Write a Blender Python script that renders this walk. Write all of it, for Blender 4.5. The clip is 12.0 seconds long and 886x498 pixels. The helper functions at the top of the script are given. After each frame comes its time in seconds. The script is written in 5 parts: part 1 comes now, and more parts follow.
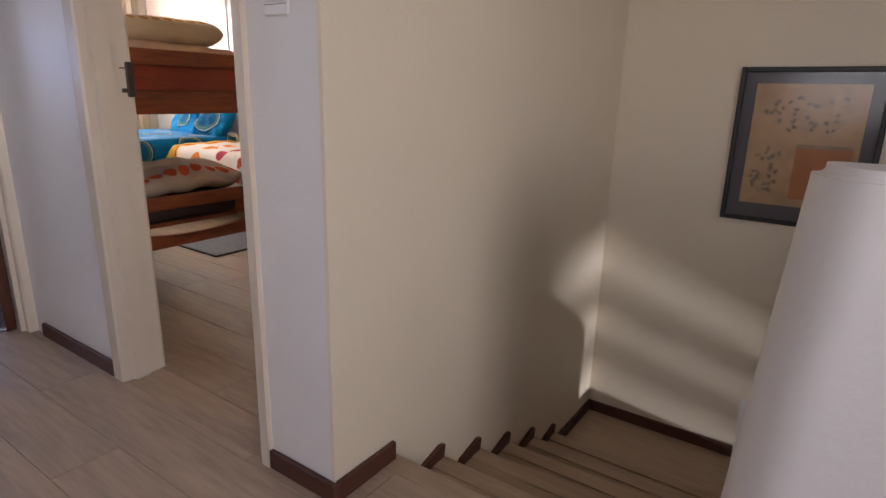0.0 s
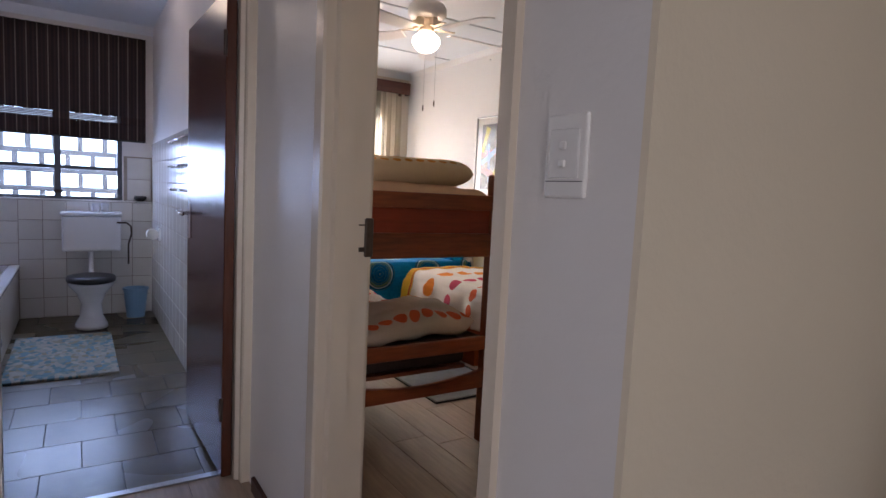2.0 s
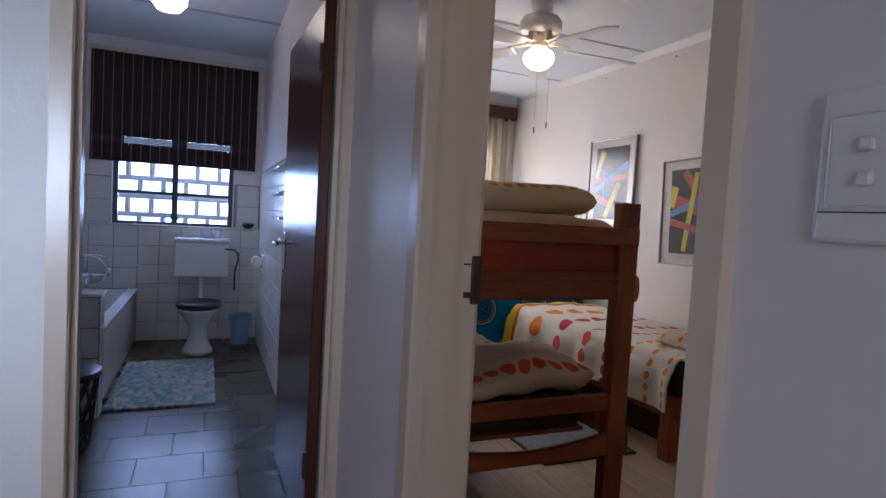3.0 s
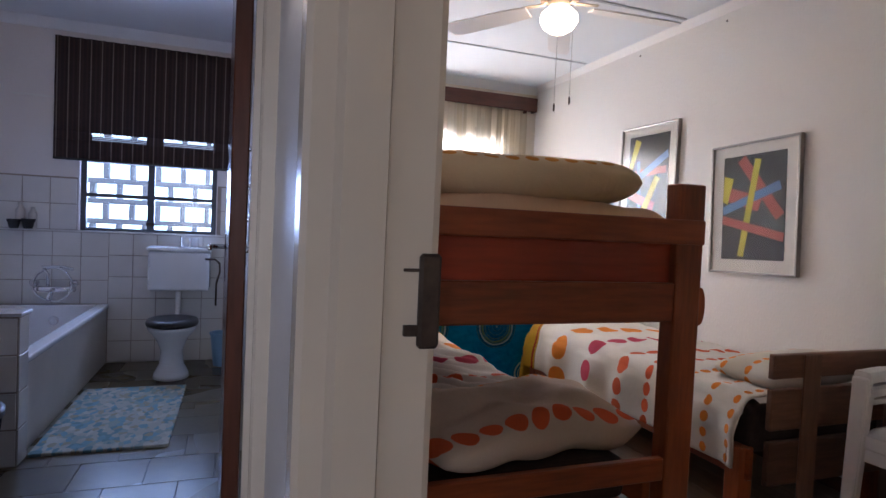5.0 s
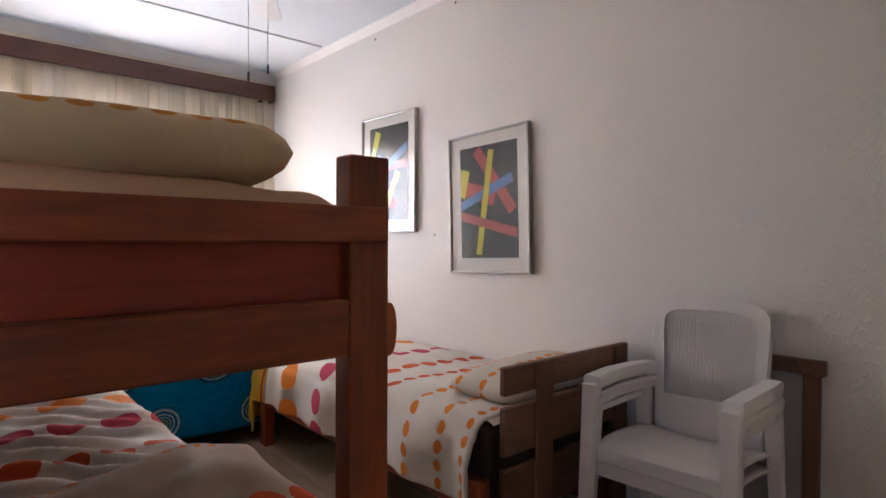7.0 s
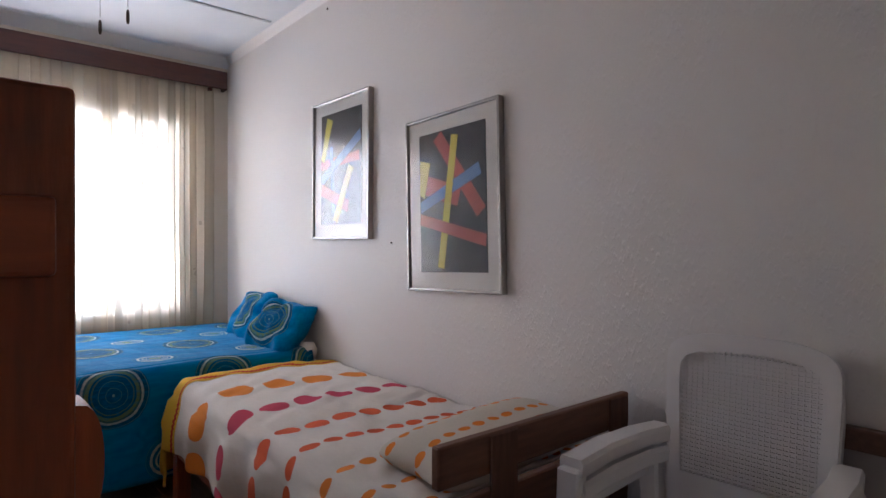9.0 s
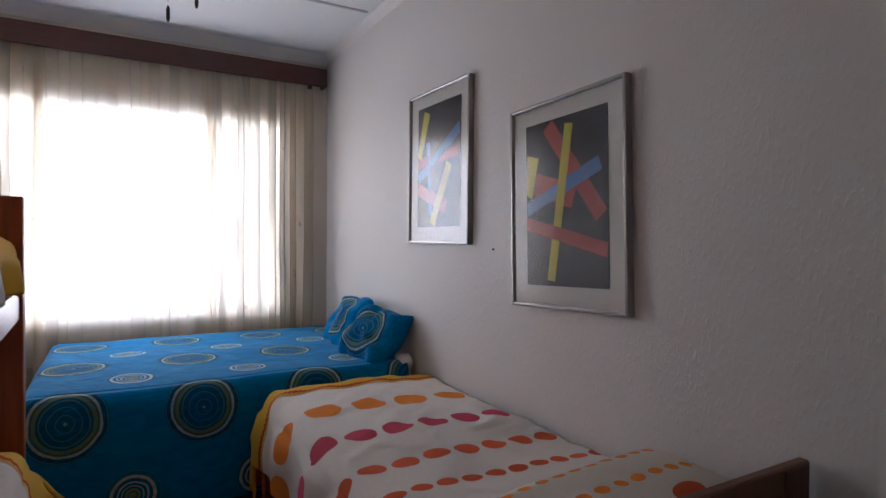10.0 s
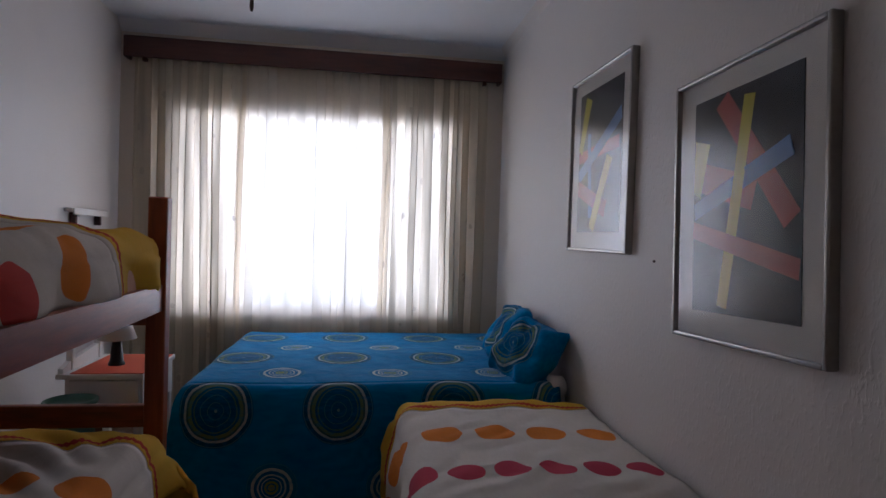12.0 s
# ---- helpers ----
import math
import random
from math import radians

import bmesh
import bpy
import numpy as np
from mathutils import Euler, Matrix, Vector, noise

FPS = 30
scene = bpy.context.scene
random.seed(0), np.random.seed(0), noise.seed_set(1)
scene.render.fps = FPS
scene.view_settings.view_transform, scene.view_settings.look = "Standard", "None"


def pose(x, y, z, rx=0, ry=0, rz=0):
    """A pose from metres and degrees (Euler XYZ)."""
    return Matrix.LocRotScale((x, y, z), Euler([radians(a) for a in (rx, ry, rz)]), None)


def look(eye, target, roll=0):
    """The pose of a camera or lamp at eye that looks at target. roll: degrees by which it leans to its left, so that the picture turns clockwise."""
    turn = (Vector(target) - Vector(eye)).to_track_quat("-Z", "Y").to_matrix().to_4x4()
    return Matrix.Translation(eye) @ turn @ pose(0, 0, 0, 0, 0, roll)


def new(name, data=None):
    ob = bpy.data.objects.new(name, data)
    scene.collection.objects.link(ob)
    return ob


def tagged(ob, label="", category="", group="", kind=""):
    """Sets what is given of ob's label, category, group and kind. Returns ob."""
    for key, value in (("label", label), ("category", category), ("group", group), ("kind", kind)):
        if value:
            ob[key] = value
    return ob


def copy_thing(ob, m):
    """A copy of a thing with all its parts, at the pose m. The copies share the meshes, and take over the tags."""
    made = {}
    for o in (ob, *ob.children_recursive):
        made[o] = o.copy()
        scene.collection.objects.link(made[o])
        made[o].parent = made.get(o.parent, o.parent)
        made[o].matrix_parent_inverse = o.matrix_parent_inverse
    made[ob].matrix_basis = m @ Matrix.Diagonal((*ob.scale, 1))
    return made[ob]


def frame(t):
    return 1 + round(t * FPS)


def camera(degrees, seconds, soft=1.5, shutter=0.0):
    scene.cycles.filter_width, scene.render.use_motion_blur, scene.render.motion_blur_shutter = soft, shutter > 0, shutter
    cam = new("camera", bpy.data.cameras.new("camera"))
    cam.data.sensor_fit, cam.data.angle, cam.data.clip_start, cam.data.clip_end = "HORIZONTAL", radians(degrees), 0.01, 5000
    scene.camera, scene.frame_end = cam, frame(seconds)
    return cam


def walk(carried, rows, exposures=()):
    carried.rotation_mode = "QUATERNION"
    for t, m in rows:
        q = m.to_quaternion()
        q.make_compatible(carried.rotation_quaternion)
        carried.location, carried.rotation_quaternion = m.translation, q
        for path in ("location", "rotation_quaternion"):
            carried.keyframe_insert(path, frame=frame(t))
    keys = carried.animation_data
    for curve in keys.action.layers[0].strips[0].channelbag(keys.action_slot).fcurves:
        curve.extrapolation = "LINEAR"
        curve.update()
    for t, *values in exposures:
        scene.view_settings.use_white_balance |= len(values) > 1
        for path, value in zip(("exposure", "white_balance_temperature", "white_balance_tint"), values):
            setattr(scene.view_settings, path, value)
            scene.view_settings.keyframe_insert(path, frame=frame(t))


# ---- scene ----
cam = camera(75.8, 12.0)
PATH = [
    (0, (0.193, 0.396, 1.091), (-0.902, 1.984, 0.562), 1.4),
    (0.5, (0.092, 0.414, 1.155), (-1.105, 1.941, 0.668), 1.4),
    (1, (-0.048, 0.515, 1.191), (-1.421, 1.919, 0.809), 2.2),
    (1.5, (-0.197, 0.633, 1.225), (-1.73, 1.887, 0.944), 2.7),
    (2, (-0.318, 0.726, 1.248), (-1.992, 1.805, 1.062), 2.8),
    (2.5, (-0.485, 0.792, 1.251), (-2.267, 1.693, 1.126), 3.1),
    (3, (-0.651, 0.862, 1.255), (-2.495, 1.629, 1.149), 3.2),
    (5, (-1.23, 1.246, 1.201), (-3.108, 1.929, 1.129), 2.6),
    (5.5, (-1.345, 1.347, 1.201), (-3.161, 2.183, 1.14), 2.3),
    (6, (-1.446, 1.504, 1.193), (-3.141, 2.563, 1.147), 1.8),
    (6.5, (-1.526, 1.681, 1.194), (-3.117, 2.893, 1.16), 1.0),
    (7, (-1.575, 1.839, 1.19), (-3.078, 3.157, 1.162), 0.3),
    (7.5, (-1.656, 2.048, 1.205), (-3.111, 3.42, 1.181), -0.1),
    (9.5, (-2.035, 2.553, 1.222), (-3.639, 3.746, 1.213), 0.4),
    (10, (-2.177, 2.65, 1.262), (-3.908, 3.652, 1.233), 0.4),
    (10.5, (-2.258, 2.713, 1.269), (-4.101, 3.488, 1.235), 0.9),
    (11, (-2.301, 2.801, 1.28), (-4.214, 3.385, 1.244), 1.4),
    (11.5, (-2.329, 2.932, 1.291), (-4.286, 3.345, 1.255), 1.6),
    (12, (-2.359, 3.056, 1.279), (-4.337, 3.351, 1.246), 1.8),
]
EXPOSURES = [(0, 0.95, 6800, 22), (1, 0.75, 6750, 21), (2, 0.3, 6550, 21), (2.5, 0.08, 6150, 20), (3.2, -0.1, 5850, 20), (5, 0.25, 5950, 20), (5.5, 0.34, 6080, 20), (6.5, 0.46, 6000, 20), (7.5, 0.42, 5900, 20), (9.5, -0.50, 5620, 20), (10, -0.82, 5620, 21), (11, -1.28, 5560, 21), (12, -1.76, 5500, 22)]
walk(cam, [(t, look(eye, target, roll)) for t, eye, target, roll in PATH], EXPOSURES)

# ---- world and large lights ----
def make_world():
    w = bpy.data.worlds.new("sky")
    scene.world = w
    w.use_nodes = True
    nt = w.node_tree
    sky = nt.nodes.new("ShaderNodeTexSky")
    sky.sky_type = "NISHITA"
    sky.sun_disc = False
    sky.sun_elevation = radians(48)
    sky.sun_rotation = radians(290)
    nt.links.new(sky.outputs[0], nt.nodes["Background"].inputs[0])
    nt.nodes["Background"].inputs[1].default_value = 0.12


make_world()


def area_lamp(name, m, sx, sy, watts, colour, spread=180):
    d = bpy.data.lights.new(name, "AREA")
    d.shape, d.size, d.size_y, d.energy, d.color = "RECTANGLE", sx, sy, watts, colour
    d.spread = radians(spread)
    ob = new(name, d)
    ob.matrix_world = m
    return ob


area_lamp("bedroom_window_daylight", look((-6.455, 2.76, 1.43), (-3.0, 2.76, 1.2)), 1.85, 1.33, 124, (0.92, 0.96, 1.0))
area_lamp("bathroom_window_daylight", look((-6.60, 0.6, 1.45), (-3.0, 0.6, 0.6)), 0.95, 0.65, 25, (0.40, 0.58, 1.0))
# narrow beam from an assumed east window, kept to the bathroom door wall
area_lamp("assumed_landing_window_beam", look((2.45, -0.92, 1.5), (-2.7, 0.15, 1.1)), 0.85, 1.15, 4.4, (0.70, 0.84, 1.0), 28)
# wide fill added for the stair wall; no second window is known
area_lamp("landing_east_fill", look((2.45, 0.05, 1.5), (-1.2, 1.9, 1.0)), 1.0, 1.15, 7.5, (0.90, 0.94, 1.0), 100)
# fill added for the switch wall through an invented opening
area_lamp("landing_south_fill", look((0.10, -1.64, 1.5), (-0.6, 1.0, 1.1)), 1.05, 1.15, 5.5, (0.84, 0.90, 1.0))
# unseen low source, placed so its barred patch falls on the stair walls
area_lamp("assumed_stair_window_daylight", look((3.2, 2.2, -1.05), (2.47, 2.41, -0.86)), 0.12, 0.05, 60, (0.80, 0.90, 1.0))

# ---- materials ----
class Nodes:
    """Short names for building node materials."""

    def __init__(self, name):
        self.m = bpy.data.materials.new(name)
        self.m.use_nodes = True
        self.t = self.m.node_tree
        self.bsdf = self.t.nodes["Principled BSDF"]

    def add(self, kind, **values):
        n = self.t.nodes.new(kind)
        for k, v in values.items():
            n.inputs[k.replace("_", " ")].default_value = v
        return n

    def link(self, a, b):
        self.t.links.new(a, b)

    def math(self, op, a, b=None, c=None):
        n = self.t.nodes.new("ShaderNodeMath")
        n.operation = op
        for i, v in enumerate((a, b, c)):
            if v is None:
                continue
            if isinstance(v, (int, float)):
                n.inputs[i].default_value = v
            else:
                self.link(v, n.inputs[i])
        return n.outputs[0]

    def mix(self, f, a, b):
        n = self.t.nodes.new("ShaderNodeMix")
        n.data_type = "RGBA"
        for s, v in ((n.inputs[0], f), (n.inputs[6], a), (n.inputs[7], b)):
            if isinstance(v, tuple):
                s.default_value = (*v, 1)
            elif isinstance(v, (int, float)):
                s.default_value = v
            else:
                self.link(v, s)
        return n.outputs[2]


def material(name, colour, rough=0.6, metal=0.0, grain=0.0, scale=20.0, bump=0.0, bump_scale=60.0, stretch=(1, 1, 1), spec=0.5, by_object=0.0, rough_var=0.0):
    """A surface with its colour varied at two scales and a fine relief."""
    k = Nodes(name)
    b = k.bsdf
    b.inputs["Base Color"].default_value = (*colour, 1)
    b.inputs["Roughness"].default_value = rough
    b.inputs["Metallic"].default_value = metal
    b.inputs["Specular IOR Level"].default_value = spec
    co = k.add("ShaderNodeTexCoord")
    mp = k.add("ShaderNodeMapping", Scale=stretch)
    info = k.add("ShaderNodeObjectInfo")
    shift = k.t.nodes.new("ShaderNodeVectorMath")
    shift.operation = "ADD"
    k.link(co.outputs["Object"], shift.inputs[0])
    k.link(k.math("MULTIPLY", info.outputs["Random"], 37.0 if by_object else 0.0), shift.inputs[1])
    k.link(shift.outputs[0], mp.inputs[0])
    if grain:
        fine = k.add("ShaderNodeTexNoise", Scale=scale, Detail=6)
        broad = k.add("ShaderNodeTexNoise", Scale=scale / 9)
        k.link(mp.outputs[0], fine.inputs[0])
        k.link(mp.outputs[0], broad.inputs[0])
        last = k.math("ADD", fine.outputs[0], broad.outputs[0])
        if by_object:
            last = k.math("ADD", last, k.math("MULTIPLY", k.math("SUBTRACT", info.outputs["Random"], 0.5), by_object))
        ramp = k.add("ShaderNodeMapRange")
        for s, v in (("From Min", 0.6), ("From Max", 1.4), ("To Min", 1 - grain), ("To Max", 1 + grain)):
            ramp.inputs[s].default_value = v
        k.link(last, ramp.inputs[0])
        mul = k.t.nodes.new("ShaderNodeVectorMath")
        mul.operation = "SCALE"
        mul.inputs[0].default_value = colour
        k.link(ramp.outputs[0], mul.inputs["Scale"])
        k.link(mul.outputs[0], b.inputs["Base Color"])
        if rough_var:
            k.link(k.math("MULTIPLY_ADD", broad.outputs[0], rough_var, rough - rough_var / 2), b.inputs["Roughness"])
    if bump:
        t = k.add("ShaderNodeTexNoise", Scale=bump_scale, Detail=4)
        k.link(mp.outputs[0], t.inputs[0])
        bp = k.add("ShaderNodeBump", Strength=bump, Distance=0.01)
        k.link(t.outputs[0], bp.inputs["Height"])
        k.link(bp.outputs[0], b.inputs["Normal"])
    return k.m


def cloth_bump(k, strength=0.25):
    co = k.add("ShaderNodeTexCoord")
    weave = k.add("ShaderNodeTexNoise", Scale=260.0, Detail=2)
    crease = k.add("ShaderNodeTexNoise", Scale=7.0, Detail=3, Distortion=0.6)
    k.link(co.outputs["Object"], weave.inputs[0])
    k.link(co.outputs["Object"], crease.inputs[0])
    h = k.math("MULTIPLY_ADD", weave.outputs[0], 0.05, k.math("MULTIPLY", crease.outputs[0], 1.0))
    bp = k.add("ShaderNodeBump", Strength=strength, Distance=0.03)
    k.link(h, bp.inputs["Height"])
    k.link(bp.outputs[0], k.bsdf.inputs["Normal"])


def wobbly_uv(k, amount=0.012, scale=9.0):
    """The cloth's own coordinates in metres, with the print's hand-drawn wobble."""
    uv = k.add("ShaderNodeTexCoord")
    n = k.add("ShaderNodeTexNoise", Scale=scale)
    k.link(uv.outputs["UV"], n.inputs[0])
    off = k.t.nodes.new("ShaderNodeVectorMath")
    off.operation = "MULTIPLY_ADD"
    k.link(n.outputs["Color"], off.inputs[0])
    off.inputs[1].default_value = (amount, amount, 0)
    k.link(uv.outputs["UV"], off.inputs[2])
    sep = k.add("ShaderNodeSeparateXYZ")
    k.link(off.outputs[0], sep.inputs[0])
    return sep.outputs[0], sep.outputs[1]


def dot_print(name, ground, rows, border=0.0, border_colour=(0.72, 0.42, 0.03), stitch=(0.50, 0.05, 0.02), wobble=0.012):
    """Cotton printed with rows of dots: (place along v, shift along u, spacing, half width, half height, colour)."""
    k = Nodes(name)
    u, v = wobbly_uv(k, wobble)
    colour = ground
    for vc, uo, sp, rx, ry, c in rows:
        du = k.math("MULTIPLY", k.math("SUBTRACT", k.math("FRACT", k.math("DIVIDE", k.math("ADD", u, uo), sp)), 0.5), sp / rx)
        dv = k.math("DIVIDE", k.math("SUBTRACT", v, vc), ry)
        inside = k.math("LESS_THAN", k.math("ADD", k.math("MULTIPLY", du, du), k.math("MULTIPLY", dv, dv)), 1.0)
        colour = k.mix(inside, colour, c)
    if border:
        zig = k.math("MULTIPLY", k.math("PINGPONG", u, 0.011), 0.6)
        vv = k.math("ADD", v, zig)
        colour = k.mix(k.math("LESS_THAN", v, border), colour, border_colour)
        line = k.math("MULTIPLY", k.math("GREATER_THAN", vv, border - 0.028), k.math("LESS_THAN", vv, border - 0.012))
        colour = k.mix(line, colour, stitch)
    shade = k.add("ShaderNodeTexNoise", Scale=60.0, Detail=3)
    k.link(k.mix(k.math("MULTIPLY", shade.outputs[0], 0.16), colour, (0.25, 0.2, 0.16)), k.bsdf.inputs["Base Color"])
    k.bsdf.inputs["Roughness"].default_value = 0.9
    k.bsdf.inputs["Specular IOR Level"].default_value = 0.2
    cloth_bump(k)
    return k.m


def ring_print(name):
    """Blue cotton with large and small hand-drawn rings."""
    k = Nodes(name)
    u, v = wobbly_uv(k, 0.014, 13.0)
    tint = k.add("ShaderNodeTexNoise", Scale=16.0, Detail=5)
    colour = k.mix(tint.outputs[0], (0.0, 0.10, 0.28), (0.0, 0.25, 0.54))
    for pu, pv, ou, ov, radius, dark in ((0.635, 0.507, 0.0575, 0.2515, 0.152, True), (0.635, 0.507, 0.3625, 0.487, 0.108, False)):
        du = k.math("MULTIPLY", k.math("SUBTRACT", k.math("FRACT", k.math("DIVIDE", k.math("ADD", u, ou), pu)), 0.5), pu)
        dv = k.math("MULTIPLY", k.math("SUBTRACT", k.math("FRACT", k.math("DIVIDE", k.math("ADD", v, ov), pv)), 0.5), pv)
        r = k.math("DIVIDE", k.math("SQRT", k.math("ADD", k.math("MULTIPLY", du, du), k.math("MULTIPLY", dv, dv))), radius)
        ramp = k.add("ShaderNodeValToRGB")
        ramp.color_ramp.interpolation = "CONSTANT"
        navy = (0.0, 0.082, 0.20) if dark else (0.0, 0.13, 0.30)
        pale, lime = ((0.36, 0.41, 0.38), (0.12, 0.19, 0.10)) if dark else ((0.46, 0.52, 0.49), (0.23, 0.29, 0.09))
        stops = [(0.0, (0.18, 0.30, 0.30)), (0.04, navy), (0.20, (0.07, 0.19, 0.23)), (0.22, navy), (0.38, (0.08, 0.20, 0.22)), (0.40, navy), (0.54, (0.08, 0.16, 0.13)), (0.58, navy), (0.64, lime), (0.73, (0.04, 0.11, 0.12)), (0.785, pale), (0.85, (0.0, 0.075, 0.16)), (0.955, (0.10, 0.22, 0.26)), (0.975, (0.0, 0.10, 0.22))]
        if not dark:
            stops = [(0.0, lime), (0.13, navy), (0.18, lime), (0.27, navy), (0.36, pale), (0.40, navy), (0.50, pale), (0.56, navy), (0.68, pale), (0.80, (0.0, 0.15, 0.32)), (0.95, (0.06, 0.26, 0.38)), (0.98, (0.0, 0.15, 0.32))]
        el = ramp.color_ramp.elements
        while len(el) < len(stops):
            el.new(1.0)
        for e, (p, c) in zip(el, stops):
            e.position = p
            e.color = (*c, 1)
        worn = k.add("ShaderNodeTexNoise", Scale=34.0, Detail=3)
        k.link(r, ramp.inputs[0])
        colour = k.mix(k.math("MULTIPLY", k.math("LESS_THAN", r, 1.0), k.math("MINIMUM", k.math("MULTIPLY_ADD", worn.outputs[0], 2.1, -0.12), 1.0)), colour, ramp.outputs[0])
    k.link(colour, k.bsdf.inputs["Base Color"])
    k.bsdf.inputs["Roughness"].default_value = 0.9
    k.bsdf.inputs["Specular IOR Level"].default_value = 0.06
    k.bsdf.inputs["Sheen Weight"].default_value = 0.12
    k.bsdf.inputs["Sheen Roughness"].default_value = 0.35
    cloth_bump(k, 0.5)
    return k.m


def sheer(name, clear, colour, thin, thick, sprigs=False):
    """Thin curtain cloth: part clear, part translucent."""
    k = Nodes(name)
    out = k.t.nodes["Material Output"]
    tr = k.add("ShaderNodeBsdfTransparent")
    tl = k.add("ShaderNodeBsdfTranslucent", Color=(*colour, 1))
    df = k.add("ShaderNodeBsdfDiffuse", Color=(*colour, 1))
    m1, m2 = k.add("ShaderNodeMixShader"), k.add("ShaderNodeMixShader")
    m1.inputs[0].default_value = 0.45
    k.link(tl.outputs[0], m1.inputs[1])
    k.link(df.outputs[0], m1.inputs[2])
    co = k.add("ShaderNodeTexCoord")
    weave = k.add("ShaderNodeTexNoise", Scale=30.0, Detail=3)
    k.link(co.outputs["UV"], weave.inputs[0])
    gather = k.add("ShaderNodeMapping", Scale=(11.0, 0.35, 1.0))
    k.link(co.outputs["UV"], gather.inputs[0])
    pleat = k.add("ShaderNodeTexNoise", Scale=1.0, Detail=3)
    k.link(gather.outputs[0], pleat.inputs[0])
    layers = k.add("ShaderNodeMapRange")
    for s, v in (("From Min", 0.38), ("From Max", 0.60), ("To Min", thin), ("To Max", thick)):
        layers.inputs[s].default_value = v
    k.link(pleat.outputs[0], layers.inputs[0])
    passed = k.t.nodes.new("ShaderNodeVectorMath")
    passed.operation = "SCALE"
    passed.inputs[0].default_value = colour
    k.link(layers.outputs[0], passed.inputs["Scale"])
    k.link(passed.outputs[0], tl.inputs[0])
    f = k.math("MINIMUM", k.math("MULTIPLY_ADD", pleat.outputs[0], 0.9, k.math("MULTIPLY_ADD", weave.outputs[0], -0.1, 0.62 - clear)), 0.99)
    if sprigs:
        vo = k.add("ShaderNodeTexVoronoi", Scale=1.0)
        spread = k.add("ShaderNodeMapping", Scale=(13.0, 6.0, 1.0))
        k.link(co.outputs["UV"], spread.inputs[0])
        k.link(spread.outputs[0], vo.inputs[0])
        wob = k.add("ShaderNodeTexNoise", Scale=70.0)
        k.link(co.outputs["UV"], wob.inputs[0])
        spot = k.math("LESS_THAN", k.math("MULTIPLY", vo.outputs["Distance"], k.math("ADD", wob.outputs[0], 0.5)), 0.15)
        f = k.math("MAXIMUM", f, k.math("MULTIPLY", spot, 0.93))
        k.link(k.mix(spot, passed.outputs[0], (0.20, 0.17, 0.14)), tl.inputs[0])
    k.link(f, m2.inputs[0])
    k.link(tr.outputs[0], m2.inputs[1])
    k.link(m1.outputs[0], m2.inputs[2])
    k.link(m2.outputs[0], out.inputs[0])
    return k.m


def glow(name, colour, strength):
    k = Nodes(name)
    k.bsdf.inputs["Base Color"].default_value = (*colour, 1)
    k.bsdf.inputs["Emission Color"].default_value = (*colour, 1)
    k.bsdf.inputs["Emission Strength"].default_value = strength
    return k.m


def glass(name):
    """Clear pane: a thin sheet that lets the view through and mirrors a little."""
    k = Nodes(name)
    out = k.t.nodes["Material Output"]
    tr = k.add("ShaderNodeBsdfTransparent")
    gl = k.add("ShaderNodeBsdfGlossy", Roughness=0.16)
    fr = k.add("ShaderNodeLayerWeight", Blend=0.5)
    mx = k.add("ShaderNodeMixShader")
    k.link(k.math("MULTIPLY_ADD", k.math("POWER", fr.outputs["Facing"], 3.0), 0.85, 0.05), mx.inputs[0])
    k.link(tr.outputs[0], mx.inputs[1])
    k.link(gl.outputs[0], mx.inputs[2])
    k.link(mx.outputs[0], out.inputs[0])
    return k.m


def dabbed_plaster(name, colour):
    """Painted plaster with short upright dabs left by the trowel."""
    k = Nodes(name)
    co = k.add("ShaderNodeTexCoord")
    mp = k.add("ShaderNodeMapping", Scale=(1, 1, 0.42))
    k.link(co.outputs["Object"], mp.inputs[0])
    dab = k.add("ShaderNodeTexNoise", Scale=85.0, Detail=2, Distortion=0.4)
    patch = k.add("ShaderNodeTexNoise", Scale=3.2, Detail=2)
    fine = k.add("ShaderNodeTexNoise", Scale=150.0, Detail=3)
    broad = k.add("ShaderNodeTexNoise", Scale=0.9, Detail=4)
    for n in (dab, patch, fine, broad):
        k.link(mp.outputs[0], n.inputs[0])
    proud = k.math("MULTIPLY", k.math("MAXIMUM", k.math("SUBTRACT", dab.outputs[0], 0.50), 0.0), k.math("MULTIPLY_ADD", patch.outputs[0], 5.0, 0.4))
    h = k.math("MULTIPLY_ADD", fine.outputs[0], 0.06, proud)
    bp = k.add("ShaderNodeBump", Strength=0.3, Distance=0.006)
    k.link(h, bp.inputs["Height"])
    k.link(bp.outputs[0], k.bsdf.inputs["Normal"])
    k.link(k.mix(broad.outputs[0], tuple(c * 0.965 for c in colour), tuple(c * 1.03 for c in colour)), k.bsdf.inputs["Base Color"])
    k.bsdf.inputs["Roughness"].default_value = 0.5
    return k.m


PAINT = dabbed_plaster("textured_wall_paint", (0.725, 0.68, 0.64))
PAINT_LANDING = material("smooth_wall_paint", (0.74, 0.69, 0.655), 0.42, grain=0.03, scale=4, bump=0.14, bump_scale=60)
# the grey stands in for the shadow lines along the ceiling strips
SHADOW_STRIP = material("shadow_grey_cover_strip", (0.46, 0.46, 0.48), 0.7, grain=0.05, scale=8)
CEILING = material("ceiling_paint", (0.76, 0.76, 0.77), 0.7, grain=0.02, scale=3)
FRAME = material("gloss_frame_paint", (0.64, 0.535, 0.42), 0.25, grain=0.04, scale=10, bump=0.06, bump_scale=25)
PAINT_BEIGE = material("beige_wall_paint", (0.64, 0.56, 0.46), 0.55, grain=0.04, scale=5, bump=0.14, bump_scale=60)
